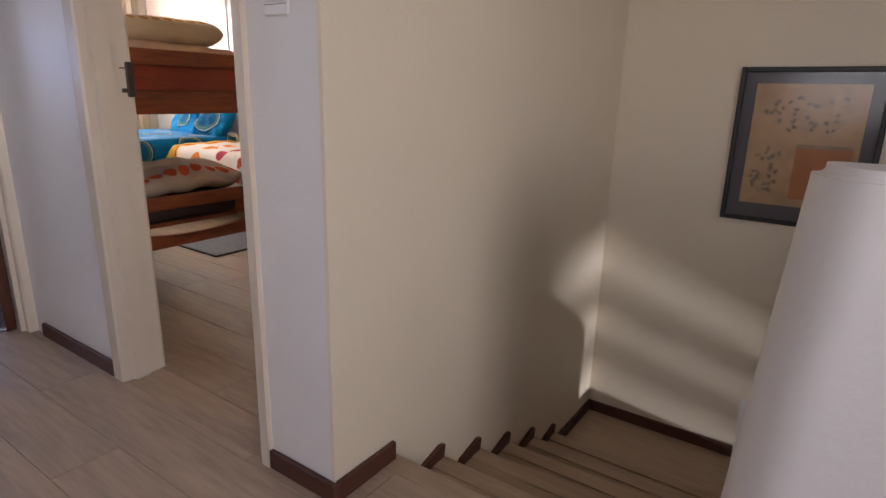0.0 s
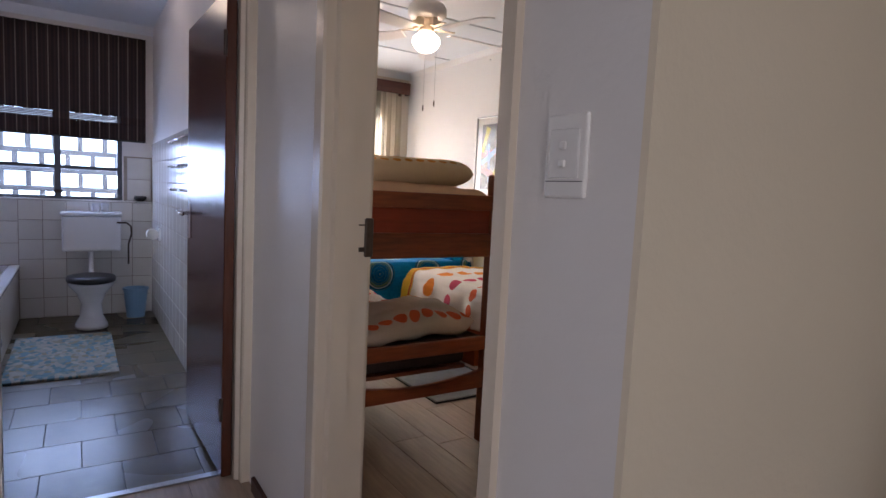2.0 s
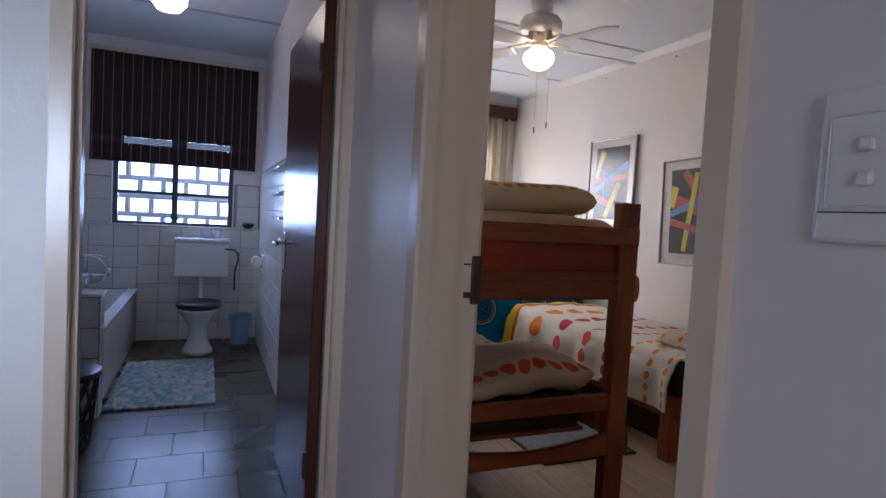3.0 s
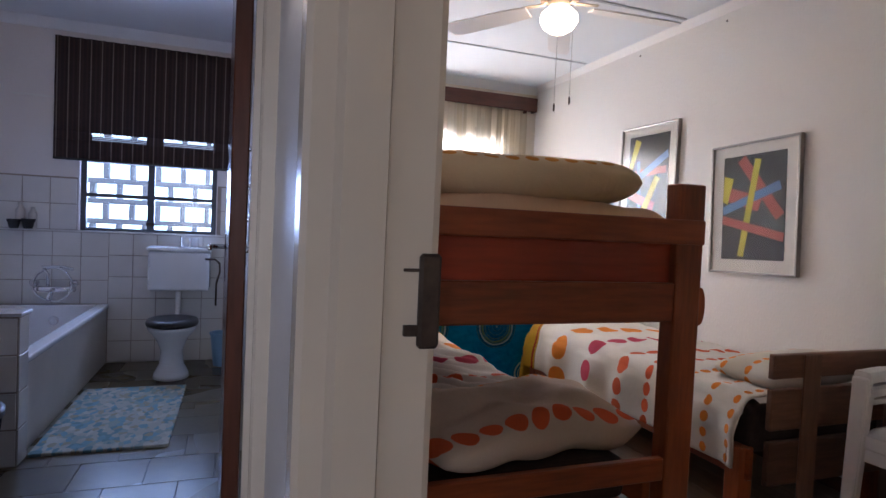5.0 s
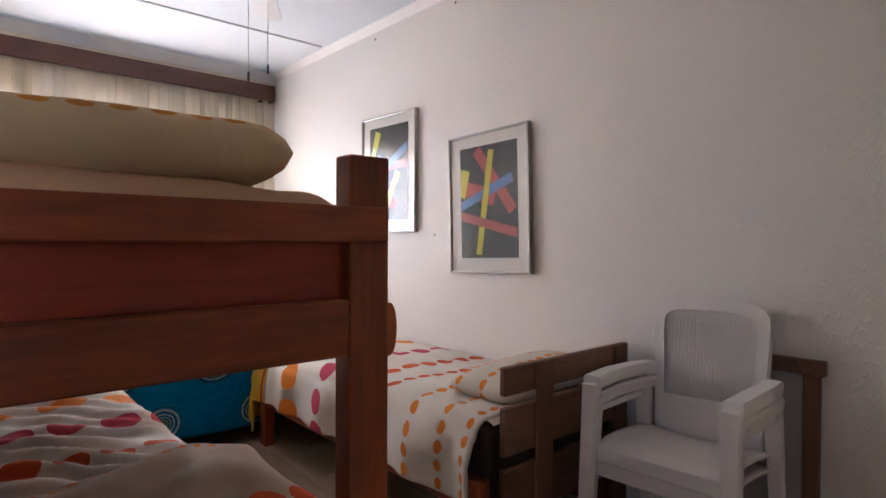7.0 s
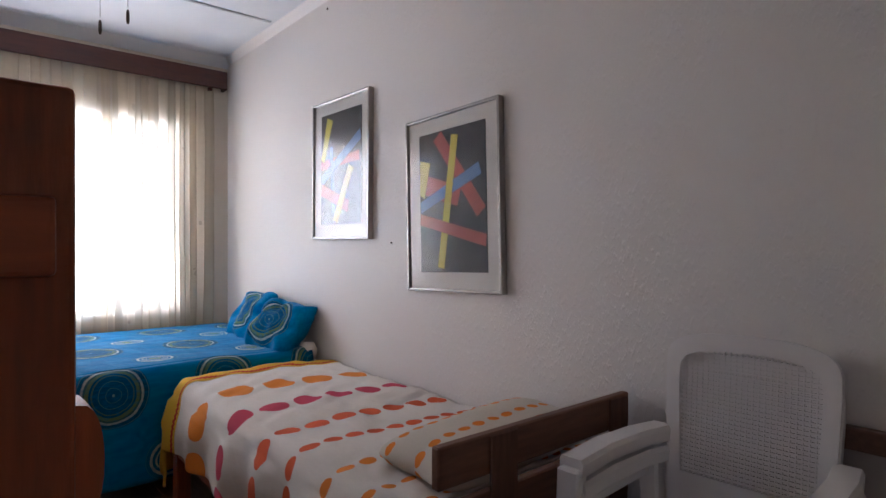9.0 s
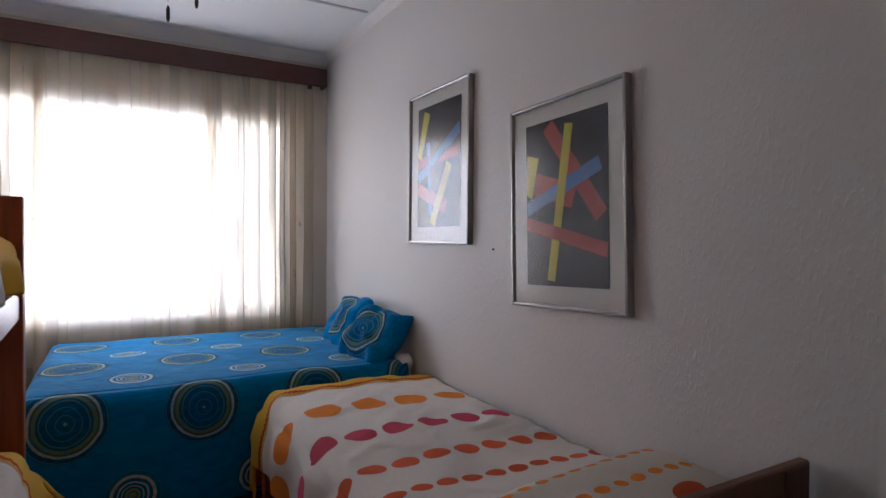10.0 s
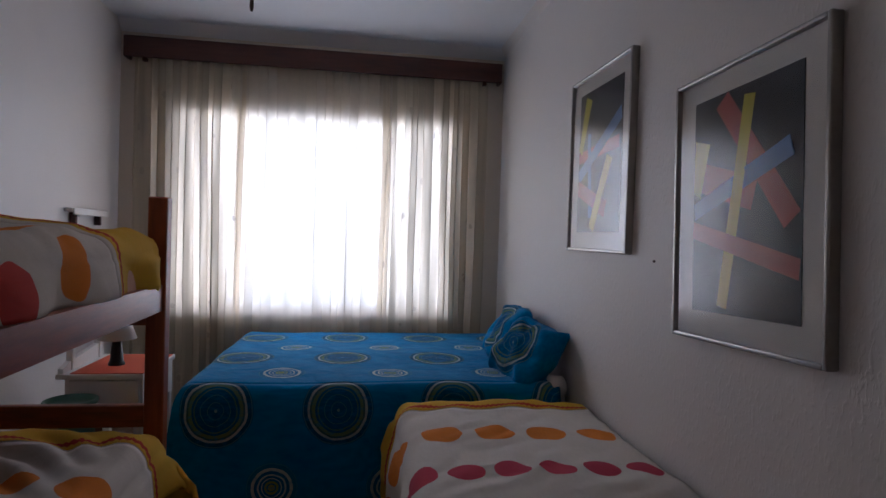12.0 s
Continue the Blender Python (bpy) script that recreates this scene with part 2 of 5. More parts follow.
# stairwell copy of the wall paint, warmed to carry the light on it
PAINT_WARM_LIT = material("warm_lit_wall_paint", (0.74, 0.63, 0.475), 0.42, grain=0.03, scale=4, bump=0.14, bump_scale=60)
RED_X = material("red_brown_pine_long", (0.28, 0.060, 0.014), 0.30, grain=0.5, scale=7, bump=0.08, bump_scale=40, stretch=(1, 9, 9), by_object=0.3)
RED_Z = material("red_brown_pine_upright", (0.265, 0.057, 0.013), 0.42, grain=0.5, scale=7, bump=0.08, bump_scale=40, stretch=(9, 9, 1), by_object=0.3)
RED_Y = material("red_brown_pine_cross", (0.25, 0.053, 0.013), 0.42, grain=0.5, scale=7, bump=0.08, bump_scale=40, stretch=(9, 1, 9), by_object=0.3)
RED_PANEL = material("red_stained_panel", (0.31, 0.036, 0.008), 0.45, grain=0.35, scale=6, bump=0.06, bump_scale=40, stretch=(9, 1, 9))
BROWN_Y = material("dull_brown_pine_cross", (0.15, 0.066, 0.036), 0.5, grain=0.45, scale=7, bump=0.1, bump_scale=40, stretch=(9, 1, 9), by_object=0.3)
BROWN_Z = material("dull_brown_pine_upright", (0.145, 0.064, 0.035), 0.5, grain=0.45, scale=7, bump=0.1, bump_scale=40, stretch=(9, 9, 1), by_object=0.3)
DOOR_WOOD = material("dark_varnished_door", (0.085, 0.026, 0.014), 0.22, grain=0.4, scale=6, bump=0.04, bump_scale=30, stretch=(9, 9, 1))
SKIRT = material("dark_skirting_wood", (0.075, 0.024, 0.014), 0.5, grain=0.4, scale=9, stretch=(2, 2, 8))
OAK = material("oak_laminate", (0.41, 0.295, 0.21), 0.36, grain=0.26, scale=6, bump=0.04, bump_scale=60, stretch=(1, 10, 1), by_object=0.22, rough_var=0.15)
OAK_STEP = material("oak_laminate_step", (0.42, 0.29, 0.19), 0.4, grain=0.22, scale=6, bump=0.04, bump_scale=60, stretch=(1, 10, 10), by_object=0.3)
JOINT = material("floor_joint", (0.20, 0.15, 0.115), 0.8, grain=0.2)
PLASTIC = material("white_chair_plastic", (0.74, 0.70, 0.68), 0.38, grain=0.04, scale=12, bump=0.03, bump_scale=200)
WHITE_PAINT = material("white_furniture_paint", (0.76, 0.74, 0.70), 0.4, grain=0.04, scale=9, bump=0.04, bump_scale=40)
SWITCH = material("ivory_switch_plastic", (0.76, 0.72, 0.68), 0.3, grain=0.02)
SILVER = material("brushed_silver", (0.38, 0.36, 0.34), 0.28, metal=1.0, grain=0.1, scale=40)
CHROME = material("chrome", (0.75, 0.75, 0.76), 0.12, metal=1.0, grain=0.04, scale=30)
IRON = material("dark_bronze_lock", (0.07, 0.048, 0.036), 0.45, metal=0.6, grain=0.4, scale=60)
BLACK = material("black_plastic", (0.02, 0.018, 0.018), 0.4, grain=0.3, scale=40)
DARK_CLOTH = material("dark_brown_mattress_cloth", (0.045, 0.026, 0.02), 0.9, grain=0.3, scale=50, bump=0.2, bump_scale=200)
SHEET = material("white_cotton_sheet", (0.72, 0.68, 0.63), 0.9, grain=0.06, scale=9, bump=0.3, bump_scale=12)
MAT_GREY = material("grey_cotton_mat", (0.22, 0.23, 0.25), 0.95, grain=0.2, scale=30, bump=0.3, bump_scale=120)
PEACH = material("peach_cotton_sheet", (0.76, 0.49, 0.32), 0.9, grain=0.08, scale=9, bump=0.3, bump_scale=12)
CERAMIC = material("white_glazed_ceramic", (0.76, 0.76, 0.77), 0.12, grain=0.02, scale=6)
TILE = material("white_glazed_tile", (0.70, 0.67, 0.63), 0.16, grain=0.05, scale=9, bump=0.04, bump_scale=20, by_object=0.6)
FLOOR_GROUT = material("dark_floor_grout", (0.075, 0.068, 0.055), 0.8, grain=0.2, scale=20)
PELMET = material("dark_mahogany_pelmet", (0.075, 0.021, 0.013), 0.45, grain=0.4, scale=7, bump=0.05, bump_scale=40, stretch=(9, 1, 9))
GROUT = material("grey_brown_grout", (0.36, 0.30, 0.25), 0.9, grain=0.25, scale=20)
FLOOR_TILE = material("grey_green_floor_tile", (0.10, 0.078, 0.044), 0.27, grain=0.25, scale=9, bump=0.05, bump_scale=20, by_object=0.5, rough_var=0.12, spec=0.22)
BOTTLE = material("pale_grey_bottle_plastic", (0.48, 0.45, 0.42), 0.35, grain=0.05)
SIDE_PANEL = material("grey_brown_side_panel", (0.50, 0.44, 0.38), 0.35, grain=0.1, scale=5, bump=0.05, bump_scale=20)
BLUE_PLASTIC = material("pale_blue_plastic", (0.22, 0.40, 0.60), 0.4, grain=0.05)
MAT_CARD = material("off_white_mount_card", (0.70, 0.67, 0.62), 0.8, grain=0.03, scale=30)
INK_BLACK = material("black_print_ground", (0.018, 0.016, 0.018), 0.7, grain=0.2, scale=30)
INK_YELLOW = material("yellow_print_ink", (0.62, 0.53, 0.05), 0.7, grain=0.06, scale=30)
INK_RED = material("brick_red_print_ink", (0.42, 0.085, 0.06), 0.7, grain=0.08, scale=30)
INK_BLUE = material("blue_print_ink", (0.13, 0.24, 0.48), 0.7, grain=0.08, scale=30)
TAN_PRINT = material("tan_mottled_print", (0.44, 0.27, 0.14), 0.8, grain=0.3, scale=22)
RUST_PRINT = material("rust_mottled_print", (0.42, 0.15, 0.05), 0.8, grain=0.3, scale=22)
SKETCH = material("grey_brown_sketch_ink", (0.24, 0.17, 0.11), 0.8, grain=0.6, scale=70)
SLATE = material("slate_mount_card", (0.085, 0.075, 0.08), 0.8, grain=0.08, scale=30)
ORANGE_CLOTH = material("orange_table_cloth", (0.62, 0.10, 0.04), 0.9, grain=0.1, scale=60, bump=0.2, bump_scale=200)
GREEN = material("dark_green_enamel", (0.015, 0.09, 0.06), 0.4, grain=0.1)
SHADE = material("white_lamp_shade", (0.72, 0.68, 0.62), 0.9, grain=0.04, bump=0.1, bump_scale=200)
PANEL = material("grey_board_panel", (0.36, 0.31, 0.29), 0.6, grain=0.1, scale=8)
RENDERED = material("grey_rendered_block", (0.42, 0.42, 0.44), 0.85, grain=0.12, scale=14, bump=0.2, bump_scale=60)
WINDOW_DARK = material("dark_steel_window", (0.07, 0.075, 0.085), 0.4, grain=0.1)
SHEER = sheer("sheer_curtain", 0.18, (0.79, 0.70, 0.56), 0.9, 0.5)
SHEER_SIDE = sheer("gathered_sheer_curtain", 0.06, (0.80, 0.69, 0.52), 0.8, 0.20, sprigs=True)
GLASS = glass("picture_glass")
GLOBE = glow("lit_opal_glass", (1.0, 0.80, 0.56), 10.0)
GLOBE_BATH = glow("lit_bathroom_glass", (1.0, 0.84, 0.66), 8.5)
OUTSIDE = glow("overexposed_daylight", (0.58, 0.78, 1.0), 4.2)
ORANGE, PINK, RED_O = (0.80, 0.24, 0.02), (0.56, 0.05, 0.10), (0.66, 0.10, 0.025)
DUVET = dot_print("dotted_duvet_cotton", (0.77, 0.71, 0.65), [(0.804, 0.0815, 0.195, 0.074, 0.067, ORANGE), (1.134, 0.0735, 0.145, 0.058, 0.055, PINK), (1.42, 0.035, 0.112, 0.045, 0.039, RED_O), (1.62, 0.0355, 0.083, 0.034, 0.025, RED_O), (1.84, 0.0, 0.075, 0.028, 0.021, ORANGE), (2.02, 0.0, 0.066, 0.022, 0.018, ORANGE), (2.15, 0.0, 0.062, 0.019, 0.015, ORANGE)], border=0.515, wobble=0.007)
DUVET_UP = dot_print("large_dotted_duvet_cotton", (0.70, 0.63, 0.56), [(0.745, -0.01, 0.215, 0.078, 0.062, ORANGE), (1.01, 0.03, 0.20, 0.075, 0.062, (0.58, 0.06, 0.05)), (1.25, 0.035, 0.15, 0.055, 0.044, PINK), (1.45, 0.0355, 0.11, 0.042, 0.032, RED_O)], border=0.515, wobble=0.05)
PILLOW_DOTS = dot_print("dotted_pillow_cotton", (0.58, 0.46, 0.36), [(0.085, 0.0, 0.083, 0.035, 0.035, RED_O), (0.40, 0.0, 0.04, 0.010, 0.010, ORANGE)])
PILLOW_SMALL = dot_print("small_dotted_pillow_cotton", (0.68, 0.62, 0.53), [(0.30, 0.0, 0.055, 0.018, 0.016, ORANGE), (0.17, 0.0, 0.06, 0.02, 0.017, ORANGE), (0.07, 0.0, 0.3, 0.05, 0.03, RED_O)])
PILLOW_PLAIN = dot_print("cream_pillow_cotton", (0.74, 0.56, 0.36), [(0.058, 0.0, 0.062, 0.021, 0.016, (0.62, 0.24, 0.03)), (0.14, 0.03, 0.062, 0.022, 0.016, (0.66, 0.26, 0.03))])
RINGS = ring_print("ringed_blue_cotton")


def rag_mat():
    k = Nodes("blue_green_rag_weave")
    co = k.add("ShaderNodeTexCoord")
    mp = k.add("ShaderNodeMapping", Scale=(20, 34, 1))
    k.link(co.outputs["Object"], mp.inputs[0])
    vo = k.add("ShaderNodeTexVoronoi", Scale=1.0)
    k.link(mp.outputs[0], vo.inputs[0])
    ramp = k.add("ShaderNodeValToRGB")
    ramp.color_ramp.interpolation = "CONSTANT"
    el = ramp.color_ramp.elements
    cs = [(0.0, (0.36, 0.36, 0.32)), (0.28, (0.13, 0.24, 0.27)), (0.42, (0.42, 0.41, 0.36)), (0.58, (0.16, 0.30, 0.36)), (0.72, (0.30, 0.28, 0.20)), (0.86, (0.24, 0.31, 0.29))]
    while len(el) < len(cs):
        el.new(1.0)
    for e, (p, c) in zip(el, cs):
        e.position, e.color = p, (*c, 1)
    sep = k.add("ShaderNodeSeparateXYZ")
    k.link(vo.outputs["Color"], sep.inputs[0])
    k.link(sep.outputs[0], ramp.inputs[0])
    k.link(ramp.outputs[0], k.bsdf.inputs["Base Color"])
    k.bsdf.inputs["Roughness"].default_value = 0.95
    cloth_bump(k, 0.4)
    return k.m


def striped_blind():
    k = Nodes("brown_striped_blind_cloth")
    co = k.add("ShaderNodeTexCoord")
    sep = k.add("ShaderNodeSeparateXYZ")
    k.link(co.outputs["Object"], sep.inputs[0])
    y = sep.outputs[1]
    f = k.math("FRACT", k.math("DIVIDE", y, 0.0725))
    line = k.math("LESS_THAN", f, 0.11)
    f2 = k.math("FRACT", k.math("DIVIDE", y, 0.029))
    base = k.mix(k.math("LESS_THAN", f2, 0.4), (0.030, 0.017, 0.016), (0.046, 0.024, 0.021))
    k.link(k.mix(line, base, (0.17, 0.13, 0.115)), k.bsdf.inputs["Base Color"])
    k.bsdf.inputs["Roughness"].default_value = 0.9
    cloth_bump(k, 0.1)
    return k.m


RAG = rag_mat()
BLIND = striped_blind()


# ---- mesh helpers ----
def part(name, bm, mat, parent=None, label="", smooth=False):
    me = bpy.data.meshes.new(name)
    bm.normal_update()
    bm.to_mesh(me)
    bm.free()
    if smooth:
        for p in me.polygons:
            p.use_smooth = True
    me.materials.append(mat)
    ob = new(name, me)
    if parent:
        ob.parent = parent
    if label:
        tagged(ob, label)
    return ob


def thing(name, m, label, category, group="", kind=""):
    ob = new(name)
    ob.matrix_world = m
    ob.empty_display_size = 0.1
    return tagged(ob, label, category, group, kind)


def box(bm, x0, x1, y0, y1, z0, z1, bevel=0.0, seg=1, m=None):
    vs = bmesh.ops.create_cube(bm, size=1)["verts"]
    for v in vs:
        v.co = Vector(((x0 + x1) / 2 + v.co.x * (x1 - x0), (y0 + y1) / 2 + v.co.y * (y1 - y0), (z0 + z1) / 2 + v.co.z * (z1 - z0)))
    if m:
        bmesh.ops.transform(bm, matrix=m, verts=vs)
    if bevel:
        es = list({e for v in vs for e in v.link_edges})
        bmesh.ops.bevel(bm, geom=es, offset=bevel, segments=seg, affect="EDGES", profile=0.5)
    return bm


def boxes(*rows, bevel=0.0, seg=1):
    bm = bmesh.new()
    for r in rows:
        box(bm, *r, bevel=bevel, seg=seg)
    return bm


def lathe(bm, profile, centre=(0, 0, 0), n=24, m=None, sx=1.0, sy=1.0):
    """A body of revolution round z from (radius, height) pairs."""
    rings = []
    for r, z in profile:
        rings.append([bm.verts.new((centre[0] + sx * r * math.cos(2 * math.pi * i / n), centre[1] + sy * r * math.sin(2 * math.pi * i / n), centre[2] + z)) for i in range(n)])
    for a, b in zip(rings, rings[1:]):
        for i in range(n):
            bm.faces.new((a[i], a[(i + 1) % n], b[(i + 1) % n], b[i]))
    bm.faces.new(list(reversed(rings[0])))
    bm.faces.new(rings[-1])
    if m:
        bmesh.ops.transform(bm, matrix=m, verts=[v for r in rings for v in r])
    return bm


def tube(bm, points, r=0.01, n=8):
    """A round bar along a line of points."""
    pts = [Vector(p) for p in points]
    rings = []
    for i, p in enumerate(pts):
        d = (pts[min(i + 1, len(pts) - 1)] - pts[max(i - 1, 0)]).normalized()
        a = d.orthogonal().normalized() if not rings else (last - d * last.dot(d)).normalized()
        last = a
        b = d.cross(a)
        rings.append([bm.verts.new(p + r * (a * math.cos(2 * math.pi * k / n) + b * math.sin(2 * math.pi * k / n))) for k in range(n)])
    for a, b in zip(rings, rings[1:]):
        for i in range(n):
            bm.faces.new((a[i], a[(i + 1) % n], b[(i + 1) % n], b[i]))
    bm.faces.new(list(reversed(rings[0])))
    bm.faces.new(rings[-1])
    return bm


def prism(bm, outline, lo, hi, axis="y"):
    """A flat outline of (a, b) pairs pushed out along one axis: y takes (x, z), x takes (y, z), z takes (x, y)."""
    def at(a, b, c):
        return {"y": (a, c, b), "x": (c, a, b), "z": (a, b, c)}[axis]
    f = [bm.verts.new(at(a, b, lo)) for a, b in outline]
    g = [bm.verts.new(at(a, b, hi)) for a, b in outline]
    bm.faces.new(f)
    bm.faces.new(list(reversed(g)))
    n = len(f)
    for i in range(n):
        bm.faces.new((f[(i + 1) % n], f[i], g[i], g[(i + 1) % n]))
    bmesh.ops.recalc_face_normals(bm, faces=bm.faces[:])
    return bm


def surface(bm, nu, nv, place, uv=None):
    """A sheet over (s, t) in 0..1 with its own coordinates in metres."""
    layer = bm.loops.layers.uv.verify()
    grid = [[bm.verts.new(place(i / nu, j / nv)) for i in range(nu + 1)] for j in range(nv + 1)]
    for j in range(nv):
        for i in range(nu):
            f = bm.faces.new((grid[j][i], grid[j][i + 1], grid[j + 1][i + 1], grid[j + 1][i]))
            f.smooth = True
            if uv:
                for loop, (a, b) in zip(f.loops, ((i, j), (i + 1, j), (i + 1, j + 1), (i, j + 1))):
                    loop[layer].uv = uv(a / nu, b / nv)
    return bm


def structure(name, bm, mat, label, category):
    return tagged(part(name, bm, mat), label, category, kind="structure")


def cushion(name, sx, sy, h, mat, m, label, category="pillow", group="", seed=0, flip=False, sag=0.0, shift=(0.0, 0.0), crumple=1.0, blunt=4.5, under=0.0):
    """A stuffed pillow with pinched corners and creases."""
    bm = bmesh.new()

    def shape(sign):
        def place(s, t):
            a, b = 2 * s - 1, 2 * t - 1
            full = max(0.0, (1 - abs(a) ** blunt)) ** 0.6 * max(0.0, (1 - abs(b) ** 3.2)) ** 0.55
            pinch = 1 - 0.07 * (1 - abs(a)) * abs(b) ** 3 - 0.07 * (1 - abs(b)) * abs(a) ** 3
            p = Vector((a * sx / 2 * pinch, b * sy / 2 * pinch, 0))
            p *= 1 - 0.09 * a ** 6 * b ** 6
            n = noise.noise(Vector((p.x * 6 + seed, p.y * 6, sign * 3.0))) * 0.16 * crumple + noise.noise(Vector((p.x * 17, p.y * 17 + seed, sign))) * 0.04 * crumple ** 2
            p.z = sign * h / 2 * full * (1 + n) - sag * a * a
            if crumple > 1.0:
                d = noise.noise_vector(Vector((a * 2.2 + seed, b * 2.2, 4.0)))
                p += Vector((d.x * 0.022, d.y * 0.022, d.z * 0.03))
            return p
        return place
    surface(bm, 36, 24, shape(1), lambda s, t: (s * sx + shift[0], (1 - t if flip else t) * sy + shift[1]))
    surface(bm, 36, 24, shape(-1), lambda s, t: (s * sx + shift[0], (1 - t if flip else t) * sy + shift[1] + under))
    bmesh.ops.remove_doubles(bm, verts=bm.verts[:], dist=0.0005)
    bmesh.ops.recalc_face_normals(bm, faces=bm.faces[:])
    ob = part(name, bm, mat, smooth=True)
    ob.matrix_world = m
    return tagged(ob, label, category, group)


def fold(d, edge, drop, r=0.05):
    """A cloth that runs over an edge: d metres of it, and where it lies out from the start and down."""
    if d < edge - r:
        return d, 0.0
    q = d - (edge - r)
    arc = r * math.pi / 2
    if q < arc:
        a = q / r
        return edge - r + r * math.sin(a), r * (1 - math.cos(a))
    return edge, min(r + q - arc, drop)


# ---- plan, in metres ----
Y_DOOR, Y_BED = 1.33, 1.47         # wall between landing and bedroom: its two faces
X_STAIR = -0.79                    # stair wall face
X_BATH, X_BATH_IN = -2.70, -2.84   # wall with the bathroom door
X_OUT = -6.42                      # inner face of the outer wall
Y_NORTH = 4.07                     # bedroom wall with the pictures
H = 2.66
LOW = -2.2

structure("wall_bedroom_south", boxes((X_OUT, -1.92, Y_DOOR, Y_BED, -0.2, H), (-1.07, X_STAIR - 0.012, Y_DOOR, Y_BED, LOW, H), (-1.92, -1.07, Y_DOOR, Y_BED, 2.06, H)), PAINT_LANDING, "off-white painted wall with an open doorway to the bedroom", "wall")
# warm light is put into this wall's colour, thin corner skin included
structure("wall_stair", boxes((-0.93, X_STAIR, Y_BED, 4.21, LOW, H), (X_STAIR - 0.012, X_STAIR, Y_DOOR, Y_BED, LOW, H)), PAINT_WARM_LIT, "wall beside the stairs, coloured cream for warm light", "wall")
structure("wall_bedroom_north", boxes((X_OUT, -0.93, Y_NORTH, Y_NORTH + 0.14, -0.2, H)), PAINT, "off-white rough-plastered bedroom wall", "wall")
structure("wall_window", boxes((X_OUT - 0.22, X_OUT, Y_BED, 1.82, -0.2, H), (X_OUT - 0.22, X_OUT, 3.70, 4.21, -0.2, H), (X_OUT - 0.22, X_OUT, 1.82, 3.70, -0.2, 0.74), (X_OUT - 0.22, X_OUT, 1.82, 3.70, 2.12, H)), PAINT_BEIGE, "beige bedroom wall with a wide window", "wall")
structure("wall_bathroom_window", boxes((X_OUT - 0.22, X_OUT, -0.62, 0.077, -0.2, H), (X_OUT - 0.22, X_OUT, 1.077, Y_BED, -0.2, H), (X_OUT - 0.22, X_OUT, 0.077, 1.077, -0.2, 1.058), (X_OUT - 0.22, X_OUT, 0.077, 1.077, 2.068, H)), PAINT_LANDING, "white bathroom wall with a steel window", "wall")
structure("wall_bathroom_door", boxes((X_BATH_IN, X_BATH, -1.6, 0.46, -0.2, H), (X_BATH_IN, X_BATH, 1.31, Y_DOOR, -0.2, H), (X_BATH_IN, X_BATH, 0.46, 1.31, 2.06, H)), PAINT_LANDING, "off-white wall with the open bathroom doorway", "wall")
structure("wall_bathroom_south", boxes((X_OUT, X_BATH_IN, -0.62, -0.48, -0.2, H)), PAINT_LANDING, "white bathroom wall above the bath", "wall")
structure("ceiling", boxes((X_OUT - 0.22, 2.54, -1.74, 4.21, H, H + 0.1)), CEILING, "white boarded ceiling", "ceiling")
# unseen wall; the opening only makes room for the south fill lamp
structure("wall_landing_south", boxes((X_BATH_IN, -0.45, -1.74, -1.6, -0.2, H), (0.65, 2.54, -1.74, -1.6, -0.2, H), (-0.45, 0.65, -1.74, -1.6, -0.2, 0.9), (-0.45, 0.65, -1.74, -1.6, 2.1, H)), PAINT_LANDING, "plain off-white landing wall out of view, with an opening added for a lamp", "wall")
# unseen wall; its openings and slot bars are cut to suit the added lamps
structure("wall_landing_east", boxes((2.4, 2.54, -1.6, -1.4, LOW, H), (2.4, 2.54, 0.6, 2.32, LOW, H), (2.4, 2.54, 2.50, 3.51, LOW, H), (2.4, 2.54, 2.32, 2.50, LOW, -1.20), (2.4, 2.54, 2.32, 2.50, -0.77, H), (2.46, 2.48, 2.32, 2.50, -0.925, -0.900), (2.46, 2.48, 2.32, 2.50, -0.865, -0.840), (2.4, 2.54, -1.4, 0.6, LOW, 0.9), (2.4, 2.54, -1.4, 0.6, 2.1, H)), PAINT_LANDING, "plain off-white landing wall out of view, with openings added for lamps", "wall")
structure("wall_stair_end", boxes((X_STAIR, 2.4, 3.37, 3.51, LOW, H)), PAINT_WARM_LIT, "wall at the turn of the stairs, coloured cream for warm light", "wall")
structure("subfloor", boxes((X_OUT, -0.935, Y_DOOR, Y_NORTH, -0.2, -0.012), (X_BATH, 2.4, -1.6, Y_DOOR, -0.2, -0.012), (-0.786, 0.06, Y_DOOR, 1.56, -0.2, -0.012)), JOINT, "dark bed under the laminate boards", "floor")
structure("floor_bathroom", boxes((X_OUT, X_BATH, -0.62, Y_DOOR, -0.2, -0.010)), FLOOR_GROUT, "grouted bathroom floor bed", "floor")
outside = structure("backdrop", boxes((-9.1, -9.0, -5.0, 8.5, -3.0, 6.0)), OUTSIDE, "overexposed daylight beyond the windows", "backdrop")

# cornices and ceiling cover strips
bm = bmesh.new()
prism(bm, [(Y_NORTH, H), (Y_NORTH, H - 0.045), (Y_NORTH - 0.012, H - 0.033), (Y_NORTH - 0.033, H - 0.012), (Y_NORTH - 0.045, H)], X_OUT, -0.93, "x")
structure("cornice", bm, PAINT_LANDING, "off-white coved cornice along the picture wall", "cornice")
bm = bmesh.new()
prism(bm, [(X_OUT, H), (X_OUT, H - 0.07), (X_OUT + 0.02, H - 0.05), (X_OUT + 0.05, H - 0.02), (X_OUT + 0.07, H)], Y_BED, Y_NORTH, "y")
structure("cornice", bm, CEILING, "white coved cornice above the window", "cornice")
